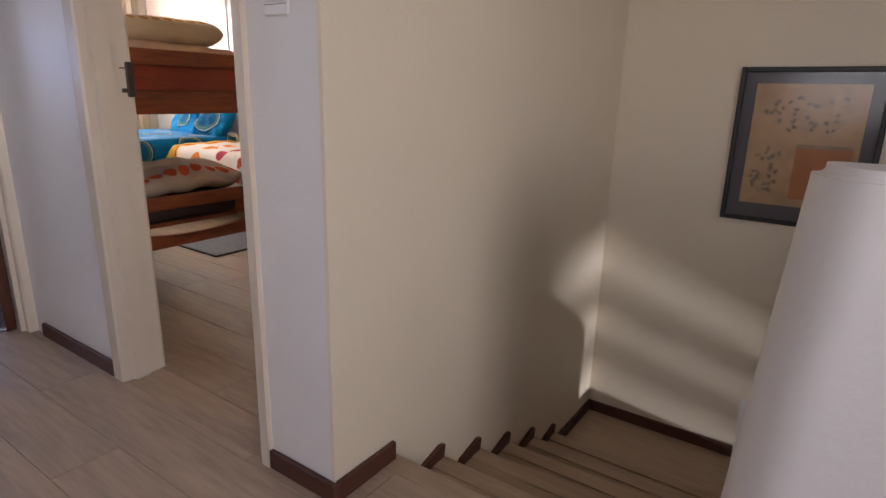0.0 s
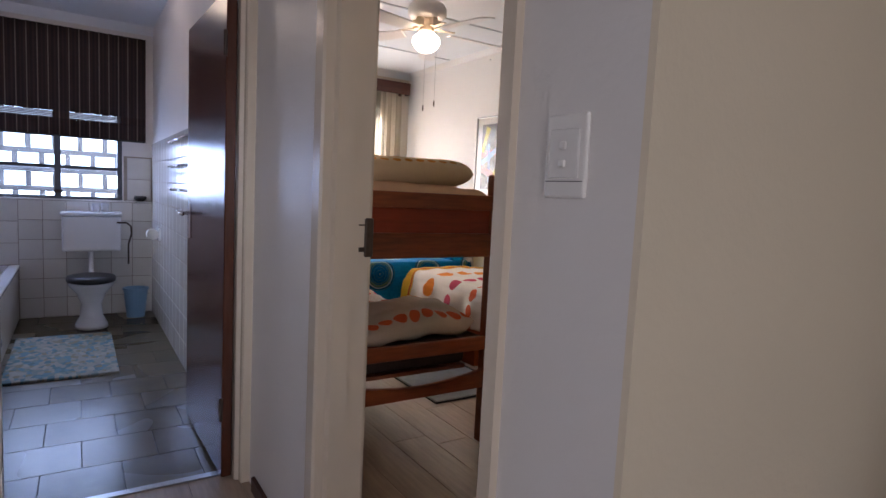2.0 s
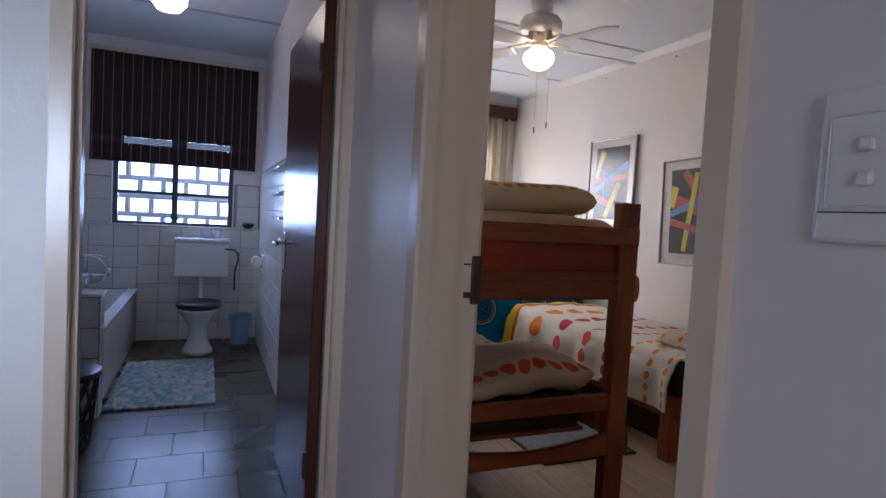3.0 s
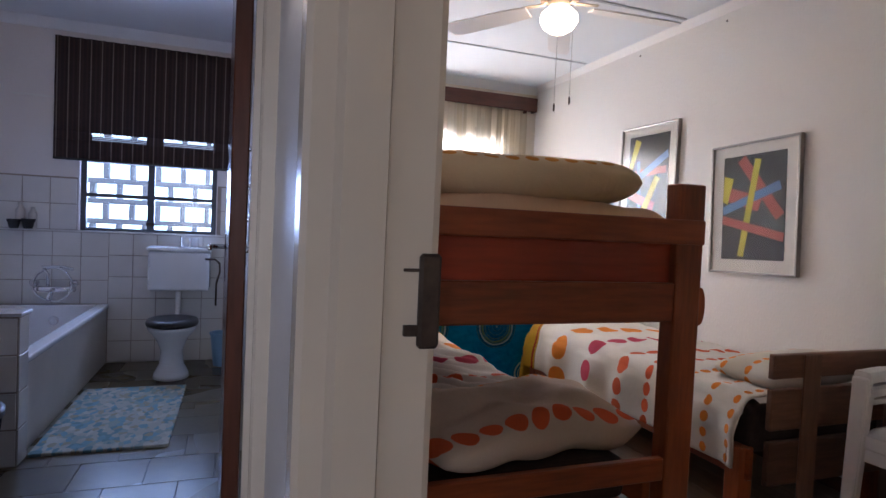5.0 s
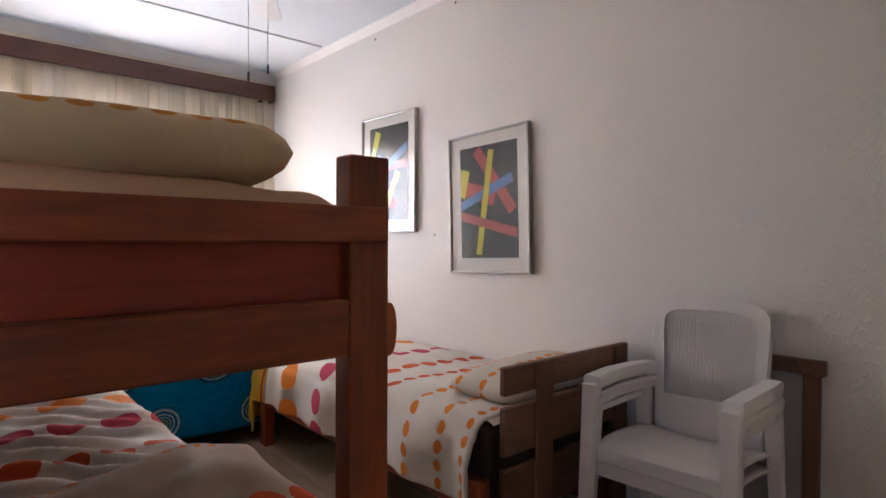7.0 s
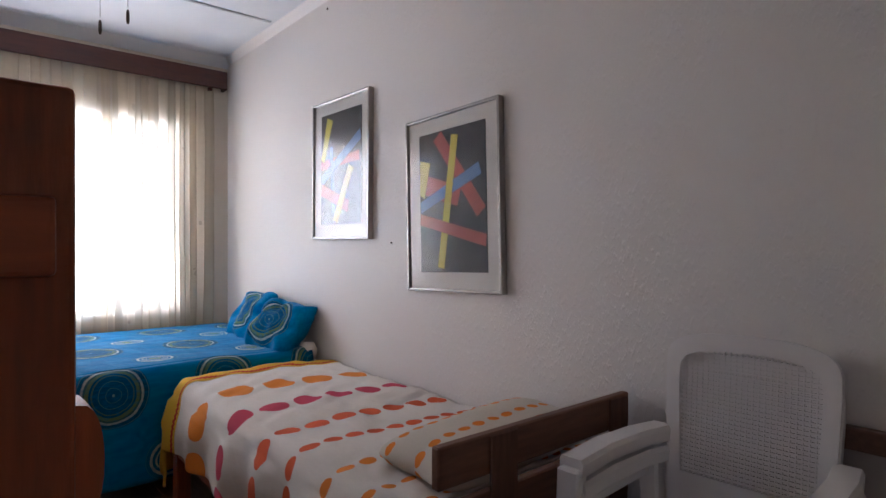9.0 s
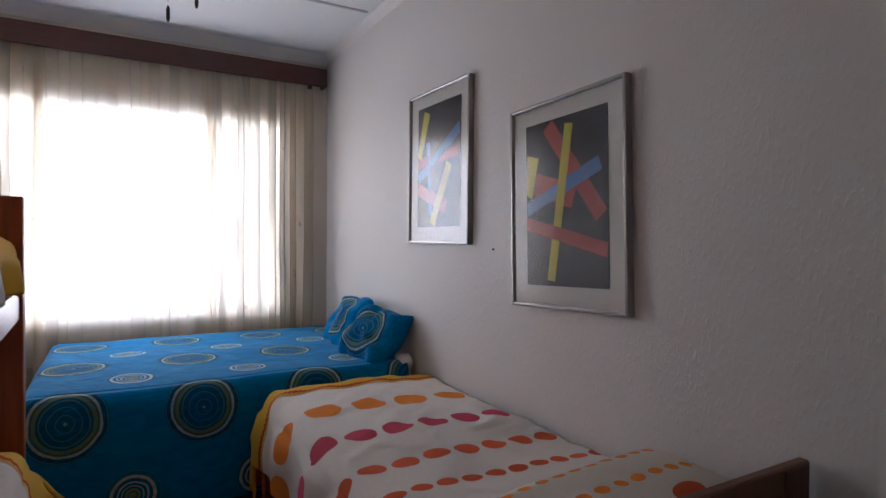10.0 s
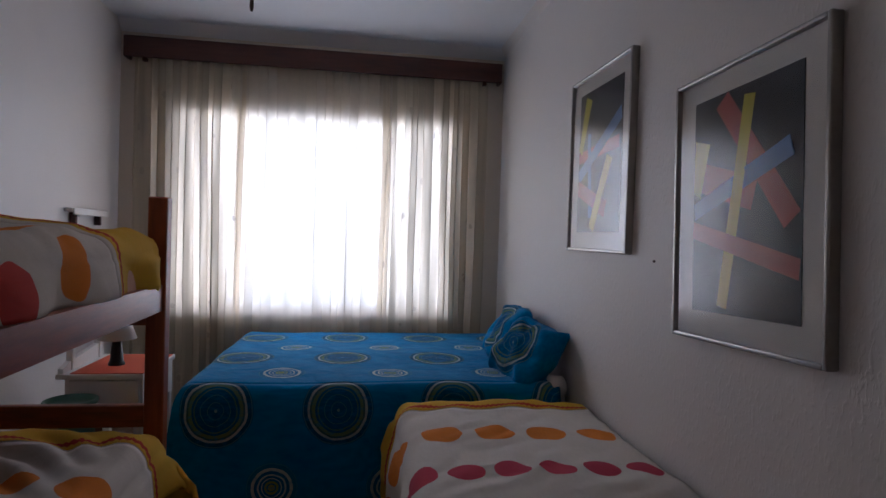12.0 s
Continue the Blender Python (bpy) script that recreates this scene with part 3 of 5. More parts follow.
bm = bmesh.new()
prism(bm, [(X_OUT, H), (X_OUT, H - 0.07), (X_OUT + 0.02, H - 0.05), (X_OUT + 0.05, H - 0.02), (X_OUT + 0.07, H)], -0.48, Y_DOOR, "y")
structure("cornice", bm, CEILING, "white coved cornice in the bathroom", "cornice")
for x in (-5.45, -4.30, -3.15, -2.0):
    structure("ceiling_strip", boxes((x - 0.012, x + 0.012, Y_BED, Y_NORTH - 0.07, H - 0.007, H), bevel=0.002), SHADOW_STRIP, "ceiling cover strip with its shadow line painted grey", "trim")
structure("ceiling_strip", boxes((-5.25, -5.21, -0.48, Y_DOOR, H - 0.007, H), bevel=0.002), SHADOW_STRIP, "bathroom ceiling cover strip with its shadow line painted grey", "trim")


# ---- pressed-steel door frames ----
def door_frame(name, m, width, depth, label, casing=(0.045, 0.045)):
    """A frame round an opening that runs along local x from 0 to width, with its wall from local y 0 to depth."""
    t = thing(name, m, label, "door frame", kind="structure")
    for s, e, c in ((0.0, 1, casing[0]), (width, -1, casing[1])):
        bm = bmesh.new()
        prism(bm, [(s - e * c, -0.016), (s - e * c, 0.0), (s, 0.0), (s, depth), (s - e * c, depth), (s - e * c, depth + 0.016), (s + e * 0.012, depth + 0.016), (s + e * 0.018, depth + 0.006), (s + e * 0.018, depth * 0.62), (s + e * 0.034, depth * 0.58), (s + e * 0.034, depth * 0.2), (s + e * 0.018, depth * 0.14), (s + e * 0.018, -0.008), (s + e * 0.012, -0.016)], 0.0, 2.05, "z")
        part("jamb", bm, FRAME, t)
    bm = bmesh.new()
    prism(bm, [(-0.016, 2.095), (depth + 0.016, 2.095), (depth + 0.016, 2.045), (depth + 0.006, 2.04), (depth * 0.62, 2.04), (depth * 0.58, 2.024), (depth * 0.2, 2.024), (depth * 0.14, 2.04), (-0.008, 2.04), (-0.016, 2.045)], -casing[0], width + casing[1], "x")
    part("head", bm, FRAME, t)
    return t


bed_frame = door_frame("door_1", pose(-1.92, Y_DOOR, 0), 0.85, 0.14, "cream gloss steel frame of the open bedroom doorway", (0.045, 0.022))
part("strike_box", boxes((0.012, 0.026, 0.130, 0.158, 1.050, 1.169), bevel=0.004), IRON, bed_frame, "dark bronze strike box")
part("strike_tongue", boxes((0.014, 0.024, 0.112, 0.131, 1.066, 1.080), (0.014, 0.022, 0.110, 0.131, 1.146, 1.150), bevel=0.001), IRON, bed_frame, "dark strike lugs")
bath_frame = door_frame("door_2", pose(X_BATH, 0.46, 0, 0, 0, 90), 0.85, 0.14, "cream gloss steel frame of the bathroom doorway")

# bathroom door leaf, swung in
leaf = thing("door_3", pose(-2.752, 1.270, 0.008, 0, 0, 181.5), "dark varnished wooden bathroom door standing open", "door", kind="structure")
part("leaf", boxes((0, 0.79, 0.0, 0.042, 0, 2.015), bevel=0.004), DOOR_WOOD, leaf)
part("lock_plate", boxes((0.70, 0.745, 0.042, 0.046, 0.96, 1.14), bevel=0.002), CHROME, leaf, "chrome lock plate")
bm = bmesh.new()
tube(bm, [(0.722, 0.046, 1.09), (0.722, 0.085, 1.09), (0.712, 0.095, 1.09), (0.62, 0.095, 1.088)], 0.009)
part("door_handle", bm, CHROME, leaf, "chrome lever handle", smooth=True)
for z in (0.25, 1.75):
    bm = bmesh.new()
    lathe(bm, [(0.008, 0), (0.008, 0.1)], (0.0, 0.046, z), 10)
    part("hinge", bm, IRON, leaf, "dark steel hinge")

# ---- skirting ----
for i, (a, b) in enumerate(((-1.046, X_STAIR + 0.016), (-2.60, -1.966))):
    structure("baseboard", boxes((a, b, Y_DOOR - 0.016, Y_DOOR, 0, 0.062), bevel=0.003), SKIRT, "dark stained skirting board", "baseboard")
structure("baseboard", boxes((X_STAIR, X_STAIR + 0.016, Y_DOOR, 1.575, 0, 0.062), bevel=0.003), SKIRT, "dark stained skirting board at the stair head", "baseboard")
RISE, GOING, Y0 = 0.108, 0.252, 1.575


def step_z(i):
    """Height of the i-th tread below the upper floor."""
    return -0.145 - RISE * (i - 1) if i else 0.0



for i in range(1, 6):
    y, z = Y0 + GOING * i, step_z(i)
    bm = bmesh.new()
    prism(bm, [(y - GOING + 0.09, z), (y + 0.01, z), (y + 0.018, z + 0.05), (y - 0.005, z + 0.055), (y - 0.12, z + 0.028)], X_STAIR, X_STAIR + 0.016, "x")
    structure("baseboard", bm, SKIRT, "short dark skirting piece above a stair", "baseboard")
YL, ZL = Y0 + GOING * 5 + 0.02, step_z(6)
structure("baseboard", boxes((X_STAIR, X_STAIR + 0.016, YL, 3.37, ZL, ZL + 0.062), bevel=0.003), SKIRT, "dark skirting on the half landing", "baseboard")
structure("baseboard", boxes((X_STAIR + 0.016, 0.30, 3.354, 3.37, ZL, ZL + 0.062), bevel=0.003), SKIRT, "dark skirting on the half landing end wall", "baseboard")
for row in (((X_OUT, -0.93, Y_NORTH - 0.014, Y_NORTH, 0, 0.07)), ((X_OUT, -2.0, Y_BED, Y_BED + 0.014, 0, 0.07)), ((-0.944, -0.93, Y_BED, Y_NORTH - 0.014, 0, 0.07))):
    structure("baseboard", boxes(row, bevel=0.003), SKIRT, "dark stained bedroom skirting board", "baseboard")

# ---- stairs ----
stairs = thing("stairs", pose(0, 0, 0), "oak-laminate stairs leading down to a half landing", "stairs", kind="structure")
for i in range(5):
    y, z = Y0 + GOING * i, step_z(i + 1)
    part("tread", boxes((X_STAIR, 0.10, y, y + GOING - 0.004, z - 0.1, z - 0.004)), OAK_STEP, stairs)
    part("nosing", boxes((X_STAIR, 0.10, y + GOING - 0.055, y + GOING + 0.018, z - 0.024, z + 0.003), bevel=0.004, seg=2), OAK_STEP, stairs, "pale oak stair nosing")
    part("riser", boxes((X_STAIR, 0.10, y + GOING - 0.006, y + GOING + 0.004, step_z(i + 2) - 0.1, z - 0.024)), OAK_STEP, stairs)
part("nosing", boxes((X_STAIR, 0.10, Y0 - 0.055, Y0 + 0.018, -0.024, 0.003), bevel=0.004, seg=2), OAK_STEP, stairs, "pale oak stair nosing")
part("riser", boxes((X_STAIR, 0.10, Y0 - 0.006, Y0 + 0.004, step_z(1) - 0.1, -0.024)), OAK_STEP, stairs)
# cut short at x 0.30, out of view, to let the low lamp's light past
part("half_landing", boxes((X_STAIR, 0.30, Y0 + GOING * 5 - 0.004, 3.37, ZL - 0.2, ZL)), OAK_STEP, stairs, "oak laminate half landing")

# parapet with a rounded nose
bm = bmesh.new()
prof = [(1.75, 1.54), (1.75, 1.72), (0.10, 1.72), (0.07, 1.69)]
for i in range(25):
    a = math.pi - i * math.pi / 48
    prof.append((0.07 + 0.12 + 0.12 * math.cos(a), 1.66 - 0.12 * math.sin(a)))
prism(bm, prof, LOW, 0.985, "z")
bmesh.ops.bevel(bm, geom=[e for e in bm.edges if all(v.co.z > 0.97 for v in e.verts)], offset=0.02, segments=3, affect="EDGES")
for v in bm.verts:
    if v.co.x < 1.0:
        v.co.x += 0.03 + 0.070 * (v.co.z - 0.25)
structure("parapet", bm, PAINT_LANDING, "pale plastered parapet with a rounded nose beside the stairs", "parapet")
bm = bmesh.new()
prism(bm, [(1.72, 0.45), (1.72, LOW), (2.95, LOW), (2.95, -0.35), (2.75, -0.2)], 0.10, 0.22, "x")
# unseen floor closing the stairwell left open below
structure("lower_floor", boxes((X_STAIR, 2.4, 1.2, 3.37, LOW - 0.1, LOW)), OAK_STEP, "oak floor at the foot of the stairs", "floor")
structure("stair_side_wall", bm, PAINT_LANDING, "pale plastered wall between the flights of stairs", "wall")


# ---- pictures ----
def sheet_xz(x0, x1, y, z0, z1):
    """One flat pane that faces the room."""
    bm = bmesh.new()
    bm.faces.new([bm.verts.new(p) for p in ((x0, y, z0), (x1, y, z0), (x1, y, z1), (x0, y, z1))])
    return bm


def strip(parent, u0, v0, u1, v1, w, mat, level, px, pz):
    """A flat bar of ink on a print of px by pz metres, from (u0, v0) to (u1, v1) counted from its upper left."""
    a, b = Vector((u0 * px, -v0 * pz)), Vector((u1 * px, -v1 * pz))
    d = (b - a).normalized() * 1.0
    n = Vector((-d.y, d.x)) * w / 2
    clip = lambda p: (min(max(p.x, 0.001), px - 0.001), max(min(p.y, -0.001), -pz + 0.001))
    bm = bmesh.new()
    prism(bm, [clip(a + n), clip(b + n), clip(b - n), clip(a - n)], -0.0004 * level - 0.0004, -0.0004 * level, "y")
    return part("ink_bar", bm, mat, parent)


def framed_print(x0, x1, z0, z1, tilt, bars, label):
    """A print in a silver frame that hangs a little askew."""
    t = thing("picture", pose(x0, Y_NORTH, z0, 0, tilt, 0), label, "picture", "framed prints on the wall")
    w, h, f = x1 - x0, z1 - z0, 0.013
    part("backing", boxes((0.004, w - 0.004, -0.012, -0.001, 0.004, h - 0.004)), MAT_CARD, t)
    part("frame", boxes((0, f, -0.032, 0, 0, h), (w - f, w, -0.032, 0, 0, h), (f, w - f, -0.032, 0, 0, f), (f, w - f, -0.032, 0, h - f, h), bevel=0.004, seg=2), SILVER, t, "brushed silver frame")
    part("mount", boxes((f, w - f, -0.0155, -0.013, f, h - f)), MAT_CARD, t, "off-white mount card")
    mx, mt, mb = 0.088, 0.075, 0.085
    px, pz = w - 2 * mx, h - mt - mb
    p = part("print", boxes((0, px, -0.002, 0, -pz, 0)), INK_BLACK, t, "black abstract print with crossed coloured bars")
    p.location = (mx, -0.0155, h - mt)
    for i, (u0, v0, u1, v1, bw, mat) in enumerate(bars):
        strip(p, u0, v0, u1, v1, bw * px, mat, i + 6, px, pz)
    g = part("glass", sheet_xz(f, w - f, -0.0235, f, h - f), GLASS, t, "clear reflecting glass")
    g.visible_shadow = False
    return t


framed_print(-4.021, -3.420, 1.006, 1.780, -1.8, [(0.06, 0.36, 0.62, 0.48, 0.2, INK_RED), (0.0, 0.53, 0.92, 0.31, 0.12, INK_BLUE), (0.30, 0.03, 0.93, 0.60, 0.15, INK_RED), (0.57, 0.05, 0.33, 0.97, 0.10, INK_YELLOW), (0.10, 0.20, 0.0, 0.45, 0.17, INK_YELLOW), (0.0, 0.615, 1.0, 0.79, 0.12, INK_RED), (0.55, 0.40, 0.92, 0.315, 0.12, INK_BLUE)], "silver-framed print with yellow, red and blue bars on black")
framed_print(-4.960, -4.357, 1.249, 2.027, 0.4, [(0.0, 0.46, 0.95, 0.42, 0.12, INK_RED), (0.0, 0.60, 1.0, 0.24, 0.14, INK_BLUE), (0.26, 0.30, 0.34, 0.90, 0.08, INK_BLUE), (0.0, 0.68, 0.70, 0.85, 0.16, INK_RED), (0.76, 0.50, 0.38, 0.98, 0.13, INK_YELLOW), (0.24, 0.05, 0.02, 0.42, 0.15, INK_YELLOW)], "silver-framed print with pale blue, red and yellow bars")

# small fixings left in the picture wall
def wall_screw(x, z, size, label):
    bm = bmesh.new()
    lathe(bm, [(size * 0.5, 0.0), (size, 0.004), (size * 0.9, 0.007), (size * 0.3, 0.009)], n=10, m=pose(x, Y_NORTH, z, 90, 0, 0))
    return tagged(part("wall_screw", bm, IRON, smooth=True), label, "screw", "screws in the picture wall")


wall_screw(-4.191, 1.227, 0.005, "small dark screw head in the rough-plastered wall")
# picture-hanging hooks, built with the same screw-head shape
for x in (-4.827, -4.015):
    wall_screw(x, 2.566, 0.007, "small dark picture-hanging hook high on the wall, shaped as a screw head")

# picture on the half landing
t = thing("picture", pose(-0.240, 3.37, 0.550), "black-framed tan collage print on the stair wall", "picture")
W, HH = 0.56, 0.685
part("frame", boxes((0, 0.022, -0.028, 0, 0, HH), (W - 0.022, W, -0.028, 0, 0, HH), (0.022, W - 0.022, -0.028, 0, 0, 0.022), (0.022, W - 0.022, -0.028, 0, HH - 0.022, HH), bevel=0.004), BLACK, t, "black wooden frame")
part("mount", boxes((0.022, W - 0.022, -0.012, 0, 0.022, HH - 0.022)), SLATE, t, "slate grey mount card")
p = part("print", boxes((0.07, W - 0.07, -0.0135, -0.012, 0.085, HH - 0.07)), TAN_PRINT, t, "tan mottled print with sketches")
part("colour_block", boxes((0.26, W - 0.09, -0.0145, -0.0135, 0.12, 0.35)), RUST_PRINT, p, "rust-coloured block")
part("colour_block", boxes((0.26, W - 0.10, -0.0150, -0.0145, 0.345, 0.36)), SKETCH, p)
random.seed(5)
for i in range(60):
    x, z = (0.10 + 0.10 * random.random(), 0.12 + 0.22 * random.random()) if i % 2 else (0.12 + 0.3 * random.random(), 0.42 + 0.14 * random.random())
    bm = bmesh.new()
    n = 9
    prism(bm, [(x + (0.003 + 0.013 * random.random()) * math.cos(2 * math.pi * q / n), z + (0.003 + 0.013 * random.random()) * math.sin(2 * math.pi * q / n)) for q in range(n)], -0.0146 - 0.00002 * i, -0.0135, "y")
    part("sketch_blot", bm, SKETCH, p)
g = part("glass", sheet_xz(0.022, W - 0.022, -0.021, 0.022, HH - 0.022), GLASS, t, "clear reflecting glass")
g.visible_shadow = False

# switch plate beside the bedroom door
sw = thing("light_switch", pose(-0.969, Y_DOOR, 1.253), "ivory two-lever light switch plate on the wall", "light switch")
part("plate", boxes((0, 0.082, -0.009, 0, 0, 0.122), bevel=0.004, seg=2), SWITCH, sw)
part("rocker_panel", boxes((0.010, 0.070, -0.011, -0.009, 0.028, 0.10), bevel=0.002), SWITCH, sw)
for z in (0.044, 0.070):
    part("rocker", boxes((0.034, 0.047, -0.016, -0.011, z, z + 0.012), bevel=0.003, seg=2), SWITCH, sw)
# thin dark strip on the plate, put in for the shade of its groove
part("groove", boxes((0.004, 0.078, -0.0095, -0.009, 0.0238, 0.0252)), SLATE, sw)


# ---- curtains, pelmet, window ----
pelmet = thing("pelmet", pose(0, 0, 0), "red-brown wooden pelmet box above the curtains", "pelmet")
part("board", boxes((-6.345, -6.325, 1.518, 4.035, 2.405, 2.54), bevel=0.003), PELMET, pelmet)
part("top_board", boxes((X_OUT, -6.345, 1.528, 4.025, 2.520, 2.537)), PELMET, pelmet)
for y in (1.518, 4.015):
    part("end_board", boxes((X_OUT, -6.345, y, y + 0.02, 2.405, 2.520)), PELMET, pelmet)
part("bracket", boxes((X_OUT, -6.34, 3.90, 3.925, 2.385, 2.405)), PELMET, pelmet)
part("bracket", boxes((X_OUT, -6.34, 1.63, 1.655, 2.385, 2.405)), PELMET, pelmet)

win = thing("window_1", pose(0, 0, 0), "wide white-framed bedroom window behind sheer curtains", "window", kind="structure")
part("window_frame", boxes((-6.54, -6.50, 1.82, 1.86, 0.74, 2.12), (-6.54, -6.50, 3.66, 3.70, 0.74, 2.12), (-6.54, -6.50, 1.86, 3.66, 0.74, 0.78), (-6.54, -6.50, 1.86, 3.66, 2.08, 2.12), bevel=0.003), WHITE_PAINT, win)
for y in (2.26, 3.22):
    part("mullion", boxes((-6.54, -6.50, y, y + 0.035, 0.78, 2.08), bevel=0.003), WHITE_PAINT, win)
part("window_sill", boxes((X_OUT - 0.10, X_OUT + 0.02, 1.80, 3.72, 0.715, 0.74), bevel=0.004), SKIRT, win, "dark window sill")
for a, b in ((1.86, 2.26), (2.295, 3.22), (3.255, 3.66)):
    pane = part("pane", boxes((-6.522, -6.518, a, b, 0.78, 2.08)), GLASS, win)
    pane.visible_shadow = False


def curtain(y0, y1, x, folds, depth, mat, label, z0=0.12, z1=2.42, seed=0, width=None):
    bm = bmesh.new()
    length = width or (y1 - y0) * 1.4

    def place(s, t):
        w = 0.6 + 0.9 * noise.noise(Vector((s * folds * 0.45 + seed, 0.3, 0)))
        sway = 0.012 * noise.noise(Vector((s * folds * 0.5, t * 2.0, seed)))
        ph = s * folds + 0.8 * noise.noise(Vector((s * folds * 0.4, 0.1, seed + 3.0))) + 0.35 * noise.noise(Vector((s * folds * 0.6, t * 0.8, seed + 7.0)))
        return Vector((x + depth * w * math.sin(2 * math.pi * ph) * (0.55 + 0.45 * (1 - t)), y0 + (y1 - y0) * s + sway + 0.012 * math.sin(4 * math.pi * ph), z0 + (z1 - z0) * t))
    surface(bm, int(folds * 18), 18, place, lambda s, t: (s * length, t * (z1 - z0)))
    return tagged(part("curtain", bm, mat, smooth=True), label, "curtain", "curtains at the bedroom window")


curtain(2.22, 3.26, -6.375, 7, 0.020, SHEER, "single-layer white sheer curtain glowing with daylight", seed=3)
curtain(1.57, 2.27, -6.37, 7, 0.030, SHEER_SIDE, "gathered cream sheer curtain with embroidered sprigs", seed=11)
curtain(3.20, 3.94, -6.37, 7, 0.030, SHEER_SIDE, "gathered cream sheer curtain with embroidered sprigs", seed=23)


# ---- ceiling fan ----
fan = thing("ceiling_fan", pose(-3.86, 2.785, 0), "white five-bladed ceiling fan with a lit opal globe", "ceiling fan")
bm = bmesh.new()
lathe(bm, [(0.03, 2.572), (0.034, 2.605), (0.066, 2.615), (0.072, 2.66)], n=28)
part("canopy", bm, PLASTIC, fan, smooth=False)
bm = bmesh.new()
lathe(bm, [(0.085, 2.462), (0.122, 2.472), (0.136, 2.495), (0.134, 2.535), (0.115, 2.562), (0.045, 2.575)], n=36)
part("motor_housing", bm, PLASTIC, fan, smooth=True)
bm = bmesh.new()
lathe(bm, [(0.050, 2.372), (0.055, 2.39), (0.044, 2.41), (0.058, 2.43), (0.064, 2.464)], n=28)
part("light_fitter", bm, FRAME, fan, "cream light fitter", smooth=True)
bm = bmesh.new()
lathe(bm, [(0.012, 2.236), (0.045, 2.245), (0.080, 2.270), (0.099, 2.305), (0.092, 2.338), (0.066, 2.362), (0.050, 2.374)], n=32)
part("globe", bm, GLOBE, fan, "lit opal glass globe", smooth=True)
for i in range(5):
    a = 5 + 72 * i
    arm = part("blade_iron", boxes((0.08, 0.21, -0.014, 0.014, 2.395, 2.403), (0.06, 0.10, -0.02, 0.02, 2.403, 2.46), bevel=0.003), FRAME, fan, "cream blade bracket")
    arm.rotation_euler = (0, 0, radians(a))
    bm = bmesh.new()
    out = [(0.17, -0.048), (0.30, -0.060), (0.60, -0.068), (0.645, -0.055), (0.655, 0.0), (0.645, 0.055), (0.60, 0.068), (0.30, 0.060), (0.17, 0.048)]
    prism(bm, out, -0.004, 0.004, "z")
    bmesh.ops.transform(bm, matrix=Matrix.Translation((0, 0, 2.385)) @ Matrix.Rotation(radians(4), 4, "Y") @ Matrix.Rotation(radians(11), 4, "X"), verts=bm.verts[:])
    blade = part("blade", bm, PLASTIC, fan, "white fan blade")
    blade.rotation_euler = (0, 0, radians(a))
for dx, dy, z in ((0.01, -0.01, 1.835), (0.05, 0.055, 1.87)):
    bm = bmesh.new()
    tube(bm, [(dx * 0.8, dy * 0.8, 2.44), (dx, dy, 2.40), (dx, dy, z + 0.05)], 0.0011, 6)
    chain = part("pull_chain", bm, SILVER, fan, "thin pull chain")
    bm = bmesh.new()
    lathe(bm, [(0.002, z + 0.042), (0.0045, z + 0.034), (0.005, z + 0.01), (0.003, z)], (dx, dy, 0), 10)
    part("pull_knob", bm, IRON, chain, "dark pull knob", smooth=True)


# ---- bunk bed ----
bunk = thing("bunk_bed", Matrix.Diagonal((1, 1, 0.984, 1)), "red-brown stained pine bunk bed against the wall", "bunk bed")


def post(x0, x1, y0, y1, top):
    part("post", boxes((x0, x1, y0, y1, 0, top), bevel=0.006, seg=2), RED_Z, bunk)


post(-2.605, -2.545, 2.445, 2.540, 1.385)
post(-2.605, -2.545, 1.535, 1.605, 1.402)
post(-4.520, -4.465, 2.330, 2.395, 1.420)
post(-4.520, -4.465, 1.520, 1.590, 1.410)
part("end_rail", boxes((-2.545, -2.520, 1.50, 2.522, 1.205, 1.278), bevel=0.005, seg=2), RED_Y, bunk)
part("end_panel", boxes((-2.590, -2.575, 1.605, 2.445, 1.088, 1.215)), RED_PANEL, bunk, "red-stained end panel")
part("end_rail", boxes((-2.572, -2.546, 1.605, 2.445, 0.975, 1.090), bevel=0.004), RED_Y, bunk)
part("end_rail", boxes((-2.575, -2.548, 1.605, 2.445, 0.497, 0.566), bevel=0.004), RED_Y, bunk)
bm = bmesh.new()
low = [(1.605, 0.30), (2.445, 0.30)] + [(2.445 - 0.84 * i / 12, 0.392 - 0.04 * math.sin(math.pi * min(1.0, i / 12 * 1.15))) for i in range(13)]
prism(bm, low, -2.575, -2.548, "x")
part("end_rail", bm, RED_Y, bunk, "lower end rail with a scooped upper edge")
for z in (1.02, 0.345):
    bm = bmesh.new()
    prism(bm, [(2.53, z - 0.058)] + [(2.540 + 0.024 * math.sin(math.pi * q / 12) ** 0.7, z - 0.058 * math.cos(math.pi * q / 12)) for q in range(13)] + [(2.53, z + 0.058)], -2.602, -2.550, "x")
    part("rail_tenon", bm, RED_Z, bunk, "dark rounded tenon end")
for z0, z1 in ((1.015, 1.108), (0.395, 0.49)):
    bm = bmesh.new()
    prism(bm, [(-2.605, 2.448), (-4.466, 2.385), (-4.466, 2.358), (-2.605, 2.421)], z0, z1, "z")
    part("side_rail", bm, RED_X, bunk)
    part("side_rail", boxes((-4.466, -2.605, 1.56, 1.585, z0, z1)), RED_X, bunk)
for z0, z1 in ((1.13, 1.21), (0.96, 1.05), (0.595, 0.675), (0.33, 0.42)):
    part("foot_rail", boxes((-4.510, -4.480, 1.59, 2.33, z0, z1), bevel=0.004), RED_Y, bunk)
